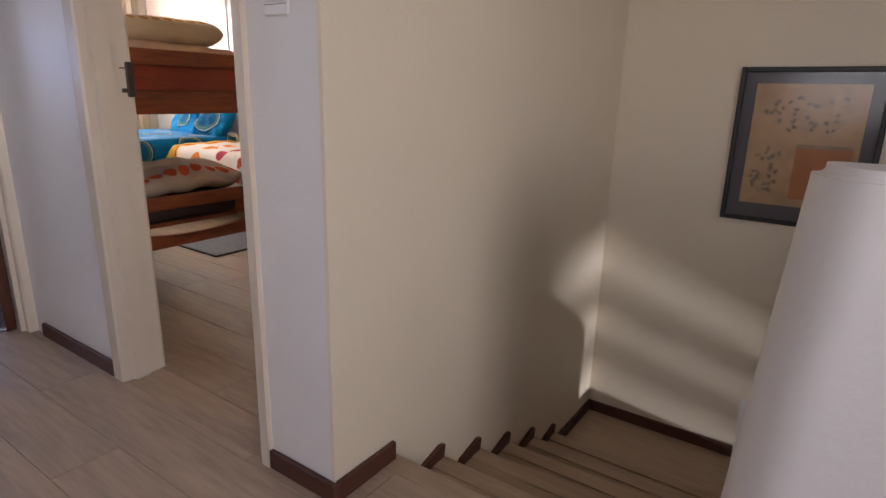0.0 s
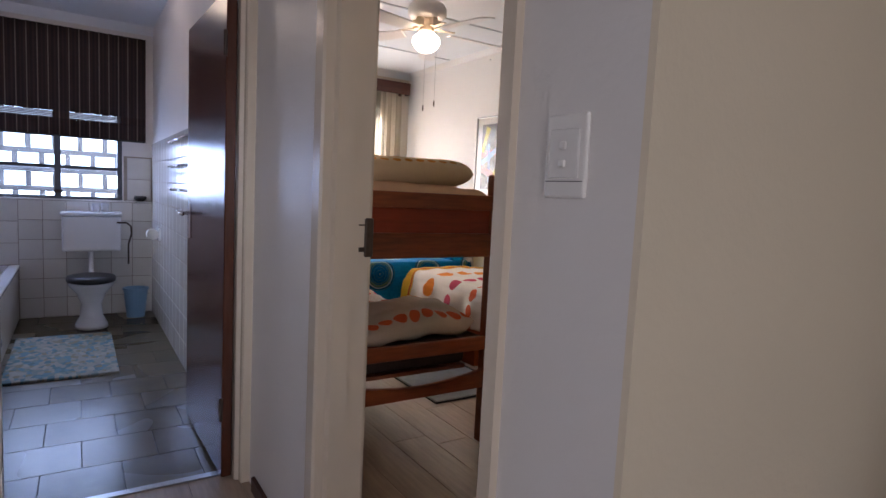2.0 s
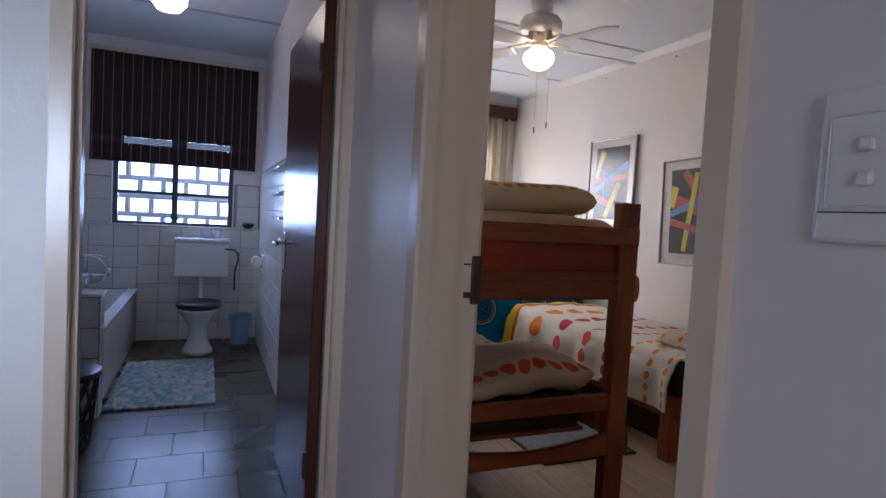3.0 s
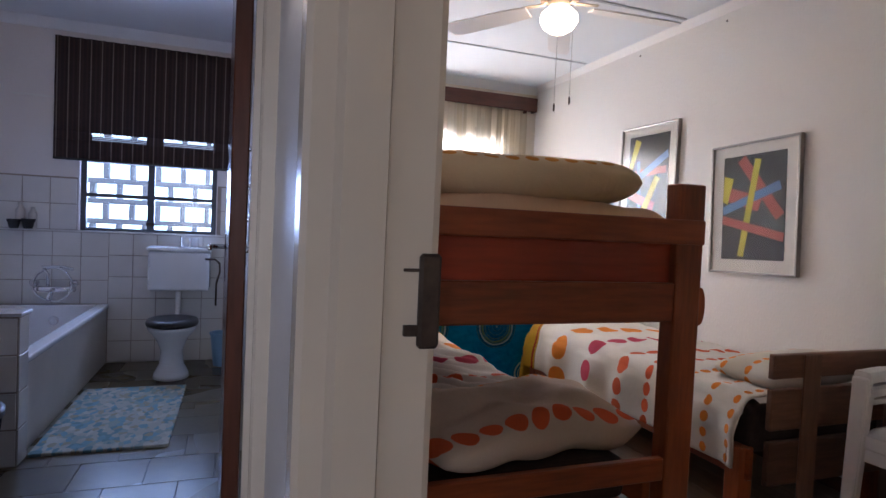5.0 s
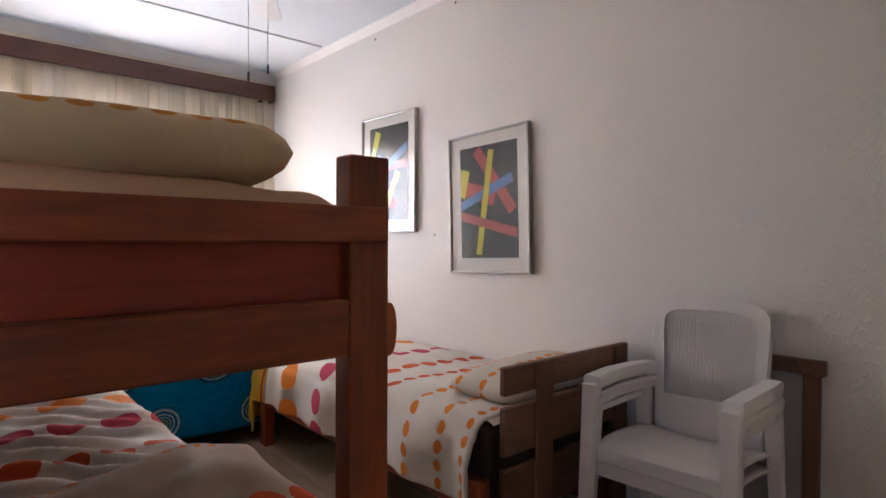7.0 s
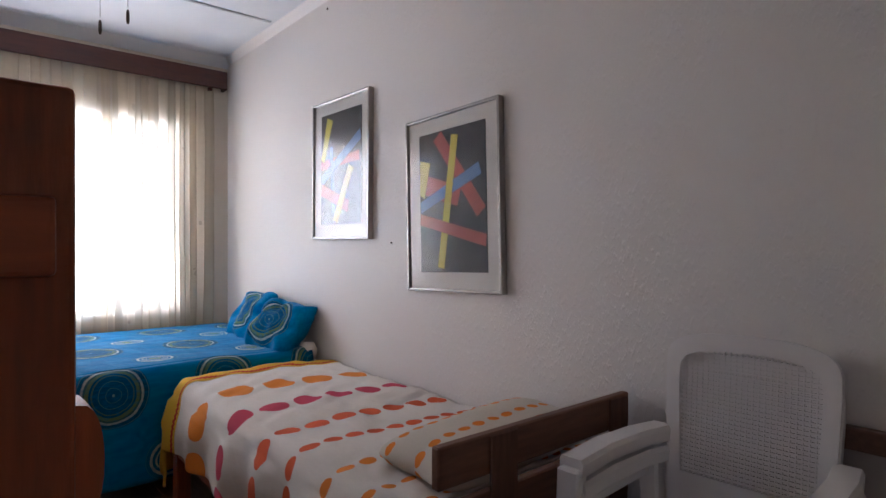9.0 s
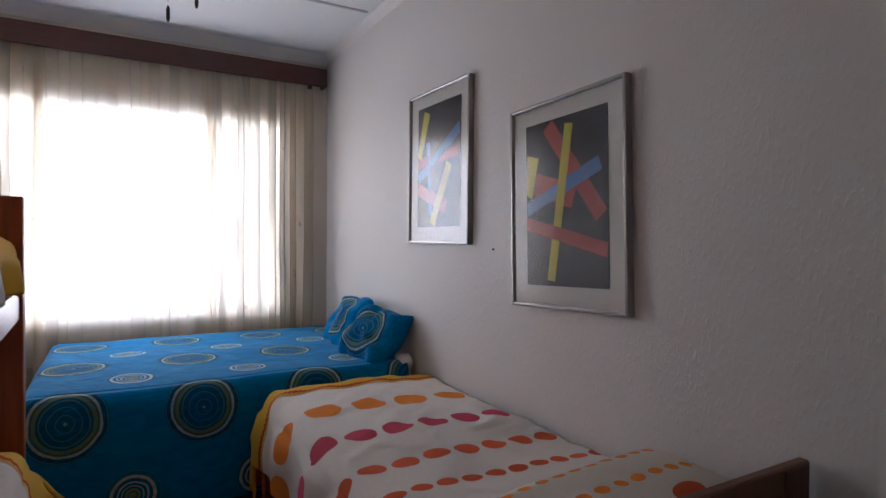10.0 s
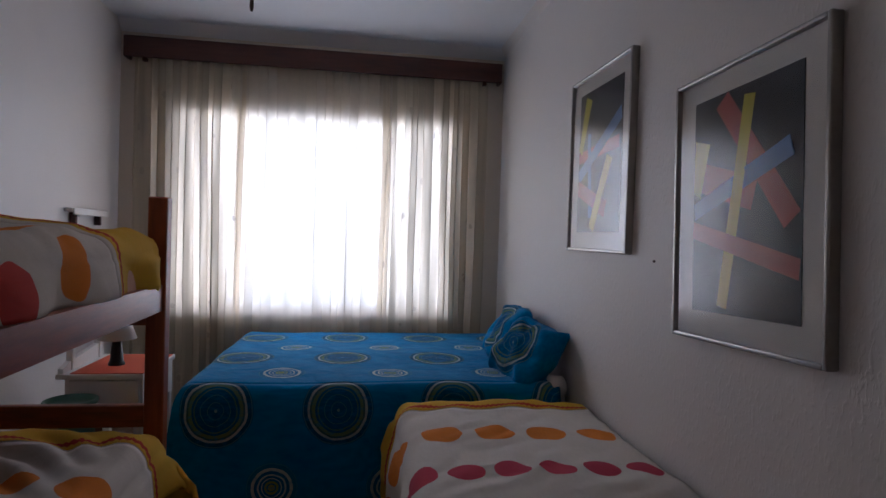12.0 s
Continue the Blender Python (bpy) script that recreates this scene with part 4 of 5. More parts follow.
for i in range(9):
    x = -4.35 + 0.21 * i
    for z in (0.40, 1.02):
        part("bed_slat", boxes((x, x + 0.07, 1.586, 2.36, z, z + 0.018)), RED_Y, bunk)
part("lower_mattress", boxes((-4.46, -2.61, 1.60, 2.37, 0.42, 0.548), bevel=0.03, seg=3), DARK_CLOTH, bunk, "dark brown mattress")
part("upper_mattress", boxes((-4.46, -2.61, 1.60, 2.37, 1.04, 1.225), bevel=0.03, seg=3), PEACH, bunk, "peach-sheeted mattress")


def bed_cover(name, voff, x_head, x_foot, y_in, y_out, z, drop_side, drop_foot, mat, label, category, swell=0.02, wrinkle=0.008, seed=0, r=0.05, slope=0.0, tuck=0.0, nu=70, nv=90, streak=0.003, flare=0.0):
    """A duvet from the head to over the foot and over the outer side; v runs up from the foot hem and u in from the side hem."""
    side, length = abs(y_out - y_in), abs(x_head - x_foot)
    lu, lv = side + drop_side - r * 0.43, length + drop_foot - r * 0.43
    sy = 1 if y_out > y_in else -1
    sx = 1 if x_foot > x_head else -1

    def place(s, t):
        a, da = fold(s * lu, side, drop_side, r)
        b, db = fold(t * lv, length, drop_foot, r)
        down = max(da, db) + 0.35 * min(da, db)
        p = Vector((x_head + sx * b, y_in + sy * a, z - down))
        hang = min(1.0, max(da, db) / 0.15)
        p.z += 0.016 * math.exp(-(((1 - t) * lv + voff - 0.45) / 0.06) ** 2) * (1 - hang)
        n = noise.noise(Vector((s * lu * 4 + seed, t * lv * 4, 0.5)))
        n2 = noise.noise(Vector((s * lu * 11 + seed, t * lv * 11, 2.5)))
        p.z += (1 - hang) * (swell * math.sin(math.pi * min(1, s * 1.1)) + wrinkle * n + wrinkle * 0.6 * n2) + slope * (b / length) + (1 - hang) * streak * math.sin((s * lu * 0.75 + t * lv) * 46 + 5 * n) * max(0.0, 0.4 + noise.noise(Vector((s * lu * 3, t * lv * 2.2, seed + 9.0))))
        if da > r:
            p.y += sy * (0.018 * math.sin(t * lv * 17 + seed + 2 * n) * hang + 0.015 * n + 0.03 * hang - tuck * hang + flare * hang * t ** 13)
        if db > 0.3 * r:
            p += Vector((sx * 0.012 * n2, 0.012 * n2, 0.02 * n2))
        if db > r:
            p.x += sx * (0.018 * math.sin(s * lu * 15 + seed + 2 * n) * hang + 0.015 * n + 0.03 * hang)
        return p
    bm = bmesh.new()
    edge = 1 - (0.517 - voff) / lv
    surface(bm, nu, nv, lambda s, t: place(s, t * edge), lambda s, t: ((1 - s) * lu, (1 - t * edge) * lv + voff))
    bmesh.ops.recalc_face_normals(bm, faces=bm.faces[:])
    ob = part(name, bm, mat, smooth=True)
    bm = bmesh.new()
    surface(bm, nu, 30, lambda s, t: place(s, edge + t * (1 - edge)), lambda s, t: ((1 - s) * lu, (1 - edge - t * (1 - edge)) * lv + voff))
    bmesh.ops.recalc_face_normals(bm, faces=bm.faces[:])
    hem = part("border", bm, mat, ob, "yellow cotton border with red stitching", smooth=True)
    for o in (ob, hem):
        so = o.modifiers.new("thickness", "SOLIDIFY")
        so.thickness, so.offset = 0.012, 0.0
    return tagged(ob, label, category)


bed_cover("duvet", 0.125, -2.80, -4.455, 1.60, 2.405, 0.567, 0.18, 0.24, DUVET, "crumpled white duvet with orange and pink dots on the lower bunk", "duvet", 0.025, 0.02, 4, 0.06, streak=0.017, flare=0.11)
bed_cover("duvet", 0.01, -2.95, -4.425, 1.60, 2.375, 1.258, 0.17, 0.17, DUVET_UP, "white dotted duvet with a yellow border on the upper bunk", "duvet", 0.02, 0.022, 9, 0.07, tuck=0.02, streak=0.006)
bm = bmesh.new()
surface(bm, 30, 40, lambda s, t: Vector((-2.562 - 0.44 * s + 0.004 * math.sin(t * 19), 1.61 + 0.83 * t, 1.195 + (0.114 * math.sin(math.pi / 2 * min(1, s / 0.15)) ** 0.6 - 0.03 * s) * math.sin(math.pi * (0.02 + 0.96 * t)) ** 0.16 + 0.010 * noise.noise(Vector((s * 3, t * 7, 1))))), lambda s, t: (s * 0.4, t * 0.8))
tagged(part("sheet", bm, PEACH, smooth=True), "rumpled peach sheet at the head of the upper bunk", "sheet")
cushion("pillow", 0.70, 0.42, 0.14, PILLOW_PLAIN, pose(-2.775, 2.018, 1.352, 0, -1, 89), "cream pillow with a row of orange dots on the upper bunk", seed=2, blunt=9.0, under=0.6)
cushion("pillow", 0.74, 0.44, 0.135, PILLOW_DOTS, pose(-2.82, 2.088, 0.612, 7, -2, 96), "beige pillow with large orange-red dots on the lower bunk", seed=6, crumple=1.15)

# ---- single bed along the picture wall ----
bed = thing("single_bed", pose(0, 0, 0), "brown pine single bed with a slatted headboard", "bed")
part("headboard_board", boxes((-2.915, -2.888, 3.275, 4.055, 0.657, 0.757), bevel=0.004), BROWN_Y, bed)
part("headboard_board", boxes((-2.915, -2.888, 3.275, 4.055, 0.447, 0.615), bevel=0.004), BROWN_Y, bed)
part("headboard_board", boxes((-2.915, -2.888, 3.275, 4.055, 0.22, 0.40), bevel=0.004), BROWN_Y, bed)
for y in (3.435, 3.94):
    part("headboard_post", boxes((-2.888, -2.880, y, y + 0.10, 0, 0.755), bevel=0.004), BROWN_Z, bed)
part("leg", boxes((-3.03, -2.95, 3.20, 3.27, 0, 0.36), bevel=0.004), RED_Z, bed)
part("leg", boxes((-3.03, -2.95, 3.98, 4.05, 0, 0.36), bevel=0.004), RED_Z, bed)
part("leg", boxes((-4.76, -4.69, 3.22, 3.28, 0, 0.36), bevel=0.004), RED_Z, bed)
part("leg", boxes((-4.76, -4.69, 3.98, 4.05, 0, 0.36), bevel=0.004), RED_Z, bed)
part("side_rail", boxes((-4.78, -2.935, 3.225, 3.252, 0.23, 0.36), bevel=0.004), RED_X, bed)
part("side_rail", boxes((-4.78, -2.935, 4.03, 4.055, 0.23, 0.36), bevel=0.004), RED_X, bed)
part("mattress", boxes((-4.78, -2.95, 3.255, 4.025, 0.33, 0.535), bevel=0.03, seg=3), DARK_CLOTH, bed, "dark brown mattress")
bed_cover("duvet", 0.0, -2.99, -4.80, 4.05, 3.235, 0.555, 0.29, 0.40, DUVET, "white duvet with orange and pink dots and yellow border", "duvet", 0.018, 0.012, 15, 0.06, streak=0.006)
bm = bmesh.new()
surface(bm, 20, 30, lambda s, t: Vector((-2.945 - 0.2 * s, 4.02 - 0.74 * t, 0.545 + 0.012 * math.sin(math.pi * s) + 0.006 * noise.noise(Vector((s * 4, t * 8, 3))))), lambda s, t: (s * 0.3, t * 0.8))
tagged(part("sheet", bm, SHEET, smooth=True), "white sheet at the head of the single bed", "sheet")
cushion("pillow", 0.66, 0.36, 0.13, PILLOW_SMALL, pose(-3.14, 3.70, 0.625, 0, -3, 90), "cream pillow with small orange dots on the single bed", seed=9)

# ---- double bed under the window ----
dbl = thing("double_bed", pose(0, 0, 0), "double bed base and mattress under the blue bedspread", "bed")
part("base", boxes((-6.28, -4.92, 2.36, 4.04, 0.06, 0.34), bevel=0.01), DARK_CLOTH, dbl, "dark bed base")
part("mattress", boxes((-6.30, -4.90, 2.34, 4.05, 0.34, 0.585), bevel=0.04, seg=3), SHEET, dbl, "white mattress")
for x in (-6.2, -5.0):
    for y in (2.45, 3.95):
        bm = bmesh.new()
        lathe(bm, [(0.025, 0), (0.03, 0.06)], (x, y, 0), 12)
        part("leg", bm, BLACK, dbl)


def bedspread():
    top, x0, x1, y0, y1 = 0.615, -6.32, -4.865, 4.0, 2.315
    wx, ly, drop, r = x1 - x0, y0 - y1, 0.52, 0.055
    lu, lv = wx + drop - r * 0.43, ly + drop - r * 0.43

    def place(s, t):
        a, da = fold(s * lu, wx, drop, r)
        b, db = fold(t * lv, ly, drop, r)
        down = min(drop, max(da, db) + 0.25 * min(da, db))
        hang = min(1.0, max(da, db) / 0.2)
        n = noise.noise(Vector((s * lu * 3.2, t * lv * 3.2, 5.0)))
        p = Vector((x0 + a, y0 - b, top - down + (1 - hang) * (0.008 * n + 0.012 * math.sin(math.pi * min(1, s * 1.05)))))
        if da > r:
            p.x += hang * (0.012 * math.sin(t * lv * 9 + 3 * n) + 0.015)
        if db > r:
            p.y -= hang * (0.012 * math.sin(s * lu * 9 + 3 * n) + 0.015)
        return p
    cut = (wx - r) / lu
    bm = bmesh.new()
    surface(bm, 48, 64, lambda s, t: place(s * cut, t), lambda s, t: (s * cut * lu, t * lv))
    bmesh.ops.recalc_face_normals(bm, faces=bm.faces[:])
    ob = part("bedspread", bm, RINGS, smooth=True)
    bm = bmesh.new()
    surface(bm, 26, 64, lambda s, t: place(cut + s * (1 - cut), t), lambda s, t: ((cut + s * (1 - cut)) * lu, t * lv))
    bmesh.ops.recalc_face_normals(bm, faces=bm.faces[:])
    drop_ob = part("front_drop", bm, RINGS, ob, "hanging front of the bedspread with large rings", smooth=True)
    for o in (ob, drop_ob):
        so = o.modifiers.new("thickness", "SOLIDIFY")
        so.thickness, so.offset = 0.008, 0.0
    return tagged(ob, "deep blue bedspread with white and lime ring print", "bedspread")


bedspread()
cushion("pillow", 0.54, 0.36, 0.15, RINGS, pose(-5.58, 3.93, 0.75, 56, -3, -6), "blue ring-print pillow leaning on the wall", group="pillows on the double bed", seed=12, shift=(-0.07, 0.31), crumple=2.0)
cushion("pillow", 0.40, 0.36, 0.16, RINGS, pose(-5.09, 3.90, 0.735, 50, 4, 12), "blue ring-print pillow leaning on its neighbour", group="pillows on the double bed", seed=17, shift=(0.06, 0.33), crumple=2.2)
bm = bmesh.new()
lathe(bm, [(0.02, -0.05), (0.05, -0.03), (0.055, 0.03), (0.02, 0.05)], n=16, m=pose(-4.93, 4.0, 0.60, 90, 0, 0))
tagged(part("rolled_sheet", bm, SHEET, smooth=True), "end of a white rolled sheet tucked by the bed corner", "sheet")

# ---- bedside table and lamp ----
tb = thing("bedside_table", pose(0, 0, 0), "white painted bedside table with uprights", "table")
part("tabletop", boxes((-5.56, -5.10, 1.74, 2.11, 0.60, 0.625), bevel=0.006, seg=2), WHITE_PAINT, tb)
part("drawer_front", boxes((-5.125, -5.105, 1.79, 2.09, 0.46, 0.595), bevel=0.004), WHITE_PAINT, tb)
part("body", boxes((-5.54, -5.125, 1.77, 2.10, 0.44, 0.60)), WHITE_PAINT, tb)
for x in (-5.54, -5.15):
    for y in (1.775, 2.065):
        part("leg", boxes((x, x + 0.035, y, y + 0.035, 0, 0.44), bevel=0.003), WHITE_PAINT, tb)
part("shelf", boxes((-5.54, -5.115, 1.775, 2.10, 0.16, 0.18)), WHITE_PAINT, tb)
for x in (-5.22, -5.50):
    part("upright", boxes((x, x + 0.03, 1.742, 1.772, 0.625, 0.83), bevel=0.003), WHITE_PAINT, tb)
bm = bmesh.new()
prism(bm, [(-5.12, 0.625), (-5.12, 0.645), (-5.18, 0.665), (-5.48, 0.70), (-5.53, 0.70), (-5.53, 0.625)], 1.742, 1.765, "y")
part("side_scroll", bm, WHITE_PAINT, tb)
tagged(part("table_cloth", boxes((-5.53, -5.105, 1.80, 2.105, 0.626, 0.630), bevel=0.001), ORANGE_CLOTH), "orange-red cloth on the bedside table", "table cloth")
lamp = thing("table_lamp", pose(-5.28, 1.925, 0.630), "small table lamp with a black base and white shade", "lamp")
bm = bmesh.new()
lathe(bm, [(0.036, 0), (0.036, 0.01), (0.030, 0.02), (0.019, 0.125), (0.012, 0.13)], n=20)
part("base", bm, BLACK, lamp, "tapered black base", smooth=True)
bm = bmesh.new()
lathe(bm, [(0.085, 0.125), (0.05, 0.235), (0.048, 0.235), (0.083, 0.126)], n=24)
part("shade", bm, SHADE, lamp, "white conical shade", smooth=True)
bin_ob = thing("waste_bin", pose(-4.985, 1.86, 0.0), "dark green plastic waste bin beside the bedside table", "bin")
bm = bmesh.new()
lathe(bm, [(0.072, 0.0), (0.078, 0.012), (0.096, 0.53), (0.092, 0.53), (0.075, 0.02)], n=28)
part("body", bm, GREEN, bin_ob, smooth=True)
bm = bmesh.new()
lathe(bm, [(0.095, 0.525), (0.104, 0.53), (0.104, 0.545), (0.093, 0.548), (0.091, 0.53)], n=28)
part("rim", bm, GREEN, bin_ob, smooth=True)
shelf = thing("wall_shelf", pose(0, 0, 0), "narrow white wall shelf beside the curtain", "shelf")
part("board", boxes((-6.15, -5.72, Y_BED, 1.515, 1.368, 1.39), bevel=0.004), WHITE_PAINT, shelf)
part("lip", boxes((-6.15, -5.72, 1.515, 1.525, 1.352, 1.39), bevel=0.003), WHITE_PAINT, shelf)
for x in (-6.10, -5.80):
    part("bracket", boxes((x, x + 0.02, Y_BED, 1.505, 1.30, 1.368), bevel=0.003), SKIRT, shelf, "dark bracket")


# ---- stacked plastic chairs ----
def chair(m):
    c = thing("garden_chair", m, "white moulded plastic armchair with a perforated back", "chair", "stacked garden chairs")
    bm = bmesh.new()
    surface(bm, 16, 16, lambda s, t: Vector((-0.225 + 0.45 * s + 0.02 * (0.5 - s) * (1 - t), -0.235 + 0.41 * t, 0.440 - 0.012 * math.sin(math.pi * s) - 0.03 * t + 0.015 * math.sin(math.pi * t) - 0.02 * max(0, 0.12 - t) * 8)))
    so = part("seat", bm, PLASTIC, c, smooth=True)
    md = so.modifiers.new("thickness", "SOLIDIFY")
    md.thickness, md.offset = 0.012, -1.0
    part("apron", boxes((-0.225, 0.225, -0.240, -0.222, 0.372, 0.425), bevel=0.006, seg=2), PLASTIC, c)
    lean = Matrix.Translation((0, 0.170, 0.447)) @ Matrix.Rotation(radians(-4), 4, "X") @ Matrix.Diagonal((0.93, 1, 1, 1))
    bm = bmesh.new()
    outer, inner = [], []
    n = 24
    for i in range(n + 1):
        a = math.pi * i / n
        ca, sa = math.copysign(abs(math.cos(a)) ** 0.42, math.cos(a)), max(0.0, math.sin(a)) ** 0.42
        outer.append((0.222 * ca, 0.36 + 0.105 * sa + 0.018 * (1 - ca * ca)))
        inner.append((0.182 * ca, 0.34 + 0.085 * sa + 0.014 * (1 - ca * ca)))
    outer = [(0.205, -0.02)] + outer + [(-0.205, -0.02)]
    inner = [(0.172, 0.10)] + inner + [(-0.172, 0.10)]
    for y in (-0.010, 0.012):
        va = [bm.verts.new((x, y, z)) for x, z in outer]
        vb = [bm.verts.new((x, y, z)) for x, z in inner]
        for i in range(len(va) - 1):
            bm.faces.new((va[i], va[i + 1], vb[i + 1], vb[i]))
        bm.faces.new((va[-1], va[0], vb[0], vb[-1]))
        if y < 0:
            fa, fb = va, vb
    for ring_a, ring_b in ((fa, va), (fb, vb)):
        k = len(ring_a)
        for i in range(k):
            bm.faces.new((ring_a[i], ring_a[(i + 1) % k], ring_b[(i + 1) % k], ring_b[i]))
    bmesh.ops.recalc_face_normals(bm, faces=bm.faces[:])
    bmesh.ops.transform(bm, matrix=lean, verts=bm.verts[:])
    back = part("backrest_frame", bm, PLASTIC, c)
    for i in range(28):
        z = 0.105 + 0.0116 * i
        half = 0.172 + 0.010 * min(1.0, z / 0.3) - (0.0 if z < 0.39 else (z - 0.39) * 0.4)
        bm = boxes((-half, half, -0.001, 0.004, z, z + 0.0052))
        bmesh.ops.transform(bm, matrix=lean, verts=bm.verts[:])
        part("slat", bm, PLASTIC, back)
    for i in range(23):
        x = -0.1672 + 0.0152 * i
        bm = boxes((x - 0.0021, x + 0.0021, 0.0, 0.005, 0.10, 0.435 - 0.03 * (abs(x) / 0.18) ** 3))
        bmesh.ops.transform(bm, matrix=lean, verts=bm.verts[:])
        part("slat", bm, PLASTIC, back)
    for s in (-1, 1):
        bm = bmesh.new()
        pts = [(s * 0.232, -0.245, 0.655), (s * 0.237, -0.10, 0.66), (s * 0.233, 0.07, 0.655), (s * 0.218, 0.19, 0.648)]
        rings = []
        for x, y, z in pts:
            rings.append([bm.verts.new(p) for p in ((x - 0.032, y, z), (x - 0.026, y, z + 0.012), (x + 0.026, y, z + 0.012), (x + 0.032, y, z), (x + 0.030, y, z - 0.030), (x - 0.030, y, z - 0.030))])
        for a, b in zip(rings, rings[1:]):
            for i in range(6):
                bm.faces.new((a[i], a[(i + 1) % 6], b[(i + 1) % 6], b[i]))
        bm.faces.new(rings[0])
        bm.faces.new(rings[-1])
        bmesh.ops.recalc_face_normals(bm, faces=bm.faces[:])
        part("armrest", bm, PLASTIC, c)
        part("arm_band", boxes((s * 0.235 - 0.008, s * 0.235 + 0.008, -0.20, 0.17, 0.585, 0.61), bevel=0.004), PLASTIC, c)
        for y0, y1, zt, k in ((-0.245, -0.27, 0.645, 0.03), (0.14, 0.21, 0.645, 0.028)):
            bm = bmesh.new()
            top = [(s * 0.230 - k, y0 - 0.02 if y0 < 0 else y0 - 0.03), (s * 0.230 + k, y0 - 0.02 if y0 < 0 else y0 - 0.03), (s * 0.230 + k * 0.7, y0 + 0.035), (s * 0.230 - k * 0.7, y0 + 0.035)]
            lo = [(s * 0.243 - 0.022, y1 - 0.02), (s * 0.243 + 0.022, y1 - 0.02), (s * 0.243 + 0.016, y1 + 0.02), (s * 0.243 - 0.016, y1 + 0.02)]
            a = [bm.verts.new((x, y, zt)) for x, y in top]
            b = [bm.verts.new((x, y, 0.0)) for x, y in lo]
            bm.faces.new(a)
            bm.faces.new(list(reversed(b)))
            for i in range(4):
                bm.faces.new((a[(i + 1) % 4], a[i], b[i], b[(i + 1) % 4]))
            bmesh.ops.recalc_face_normals(bm, faces=bm.faces[:])
            bmesh.ops.bevel(bm, geom=bm.edges[:], offset=0.005, segments=1, affect="EDGES")
            part("leg", bm, PLASTIC, c)
    return c


first = chair(pose(-2.503, 3.806, 0.0, 0, 0, 3))
second = copy_thing(first, pose(-2.5035, 3.796, 0.055, 0, 0, 3))

bd = thing("leaning_board", pose(-2.368, 4.050, 0.0, -0.3, 0, 0) @ Matrix.Diagonal((1, 1, 0.945, 1)), "brown-framed grey board leaning on the wall", "board")
part("panel", boxes((-0.15, 0.15, -0.006, 0.0, 0.05, 0.78)), PANEL, bd, "grey panel")
part("stile", boxes((-0.20, -0.148, -0.014, 0.008, 0, 0.785), bevel=0.003), BROWN_Z, bd)
part("stile", boxes((0.148, 0.20, -0.014, 0.008, 0, 0.785), bevel=0.003), BROWN_Z, bd)
part("top_rail", boxes((-0.215, 0.215, -0.024, 0.012, 0.785, 0.84), bevel=0.005, seg=2), BROWN_Y, bd)
part("bottom_rail", boxes((-0.148, 0.148, -0.014, 0.008, 0, 0.05)), BROWN_Y, bd)
rug = part("floor_mat", boxes((-3.71, -3.12, 2.54, 3.11, 0.0, 0.010), bevel=0.003), MAT_GREY)
tagged(rug, "grey cotton mat with a dark edge between the beds", "mat")
part("mat_edge", boxes((-3.725, -3.71, 2.525, 3.125, 0, 0.012), (-3.12, -3.105, 2.525, 3.125, 0, 0.012), (-3.71, -3.12, 2.525, 2.54, 0, 0.012), (-3.71, -3.12, 3.11, 3.125, 0, 0.012)), BLACK, rug, "dark bound edge")


# ---- bathroom ----
bw = thing("window_2", pose(0, -0.023, -0.032), "dark steel bathroom window above the toilet", "window", kind="structure")
part("window_frame", boxes((-6.50, -6.46, 0.10, 0.14, 1.09, 2.10), (-6.50, -6.46, 1.06, 1.10, 1.09, 2.10), (-6.50, -6.46, 0.14, 1.06, 1.09, 1.115), (-6.50, -6.46, 0.14, 1.06, 2.06, 2.10), bevel=0.003), WINDOW_DARK, bw)
part("mullion", boxes((-6.50, -6.455, 0.575, 0.625, 1.115, 2.06)), WINDOW_DARK, bw)
part("transom", boxes((-6.50, -6.455, 0.14, 0.575, 1.36, 1.39), (-6.50, -6.455, 0.625, 1.06, 1.36, 1.39)), WINDOW_DARK, bw)
part("window_latch", boxes((-6.455, -6.435, 0.57, 0.635, 1.14, 1.17), bevel=0.004), IRON, bw, "dark window latch")
for a, b, c, d in ((0.14, 0.575, 1.115, 1.36), (0.625, 1.06, 1.115, 1.36), (0.14, 0.575, 1.39, 2.06), (0.625, 1.06, 1.39, 2.06)):
    pane = part("pane", boxes((-6.482, -6.478, a, b, c, d)), GLASS, bw)
    pane.visible_shadow = False
part("window_sill", boxes((X_OUT - 0.12, X_OUT + 0.02, -0.45, Y_DOOR + 0.015, 1.075, 1.09), bevel=0.003), TILE, bw, "tiled ledge")

# pierced block screen outside the bathroom window
screen = thing("breeze_block_screen", pose(-7.25, -0.023, -0.032), "pierced grey block screen outside the bathroom window", "screen wall")
part("base", boxes((-0.08, 0.08, -0.9, 2.0, -3.0, 0.95)), RENDERED, screen)
structure("ground", boxes((-40.0, X_OUT - 0.22, -40.0, 40.0, -3.2, -3.0)), RENDERED, "pale paved ground outside", "ground")
for j in range(8):
    z = 0.95 + 0.185 * j
    part("course", boxes((-0.06, 0.06, -0.9, 2.0, z, z + 0.05), bevel=0.012, seg=2), RENDERED, screen)
    for i in range(13):
        y = -0.86 + 0.215 * i + (0.107 if j % 2 else 0)
        part("block_web", boxes((-0.06, 0.06, y, y + 0.045, z + 0.048, z + 0.187), bevel=0.01), RENDERED, screen)

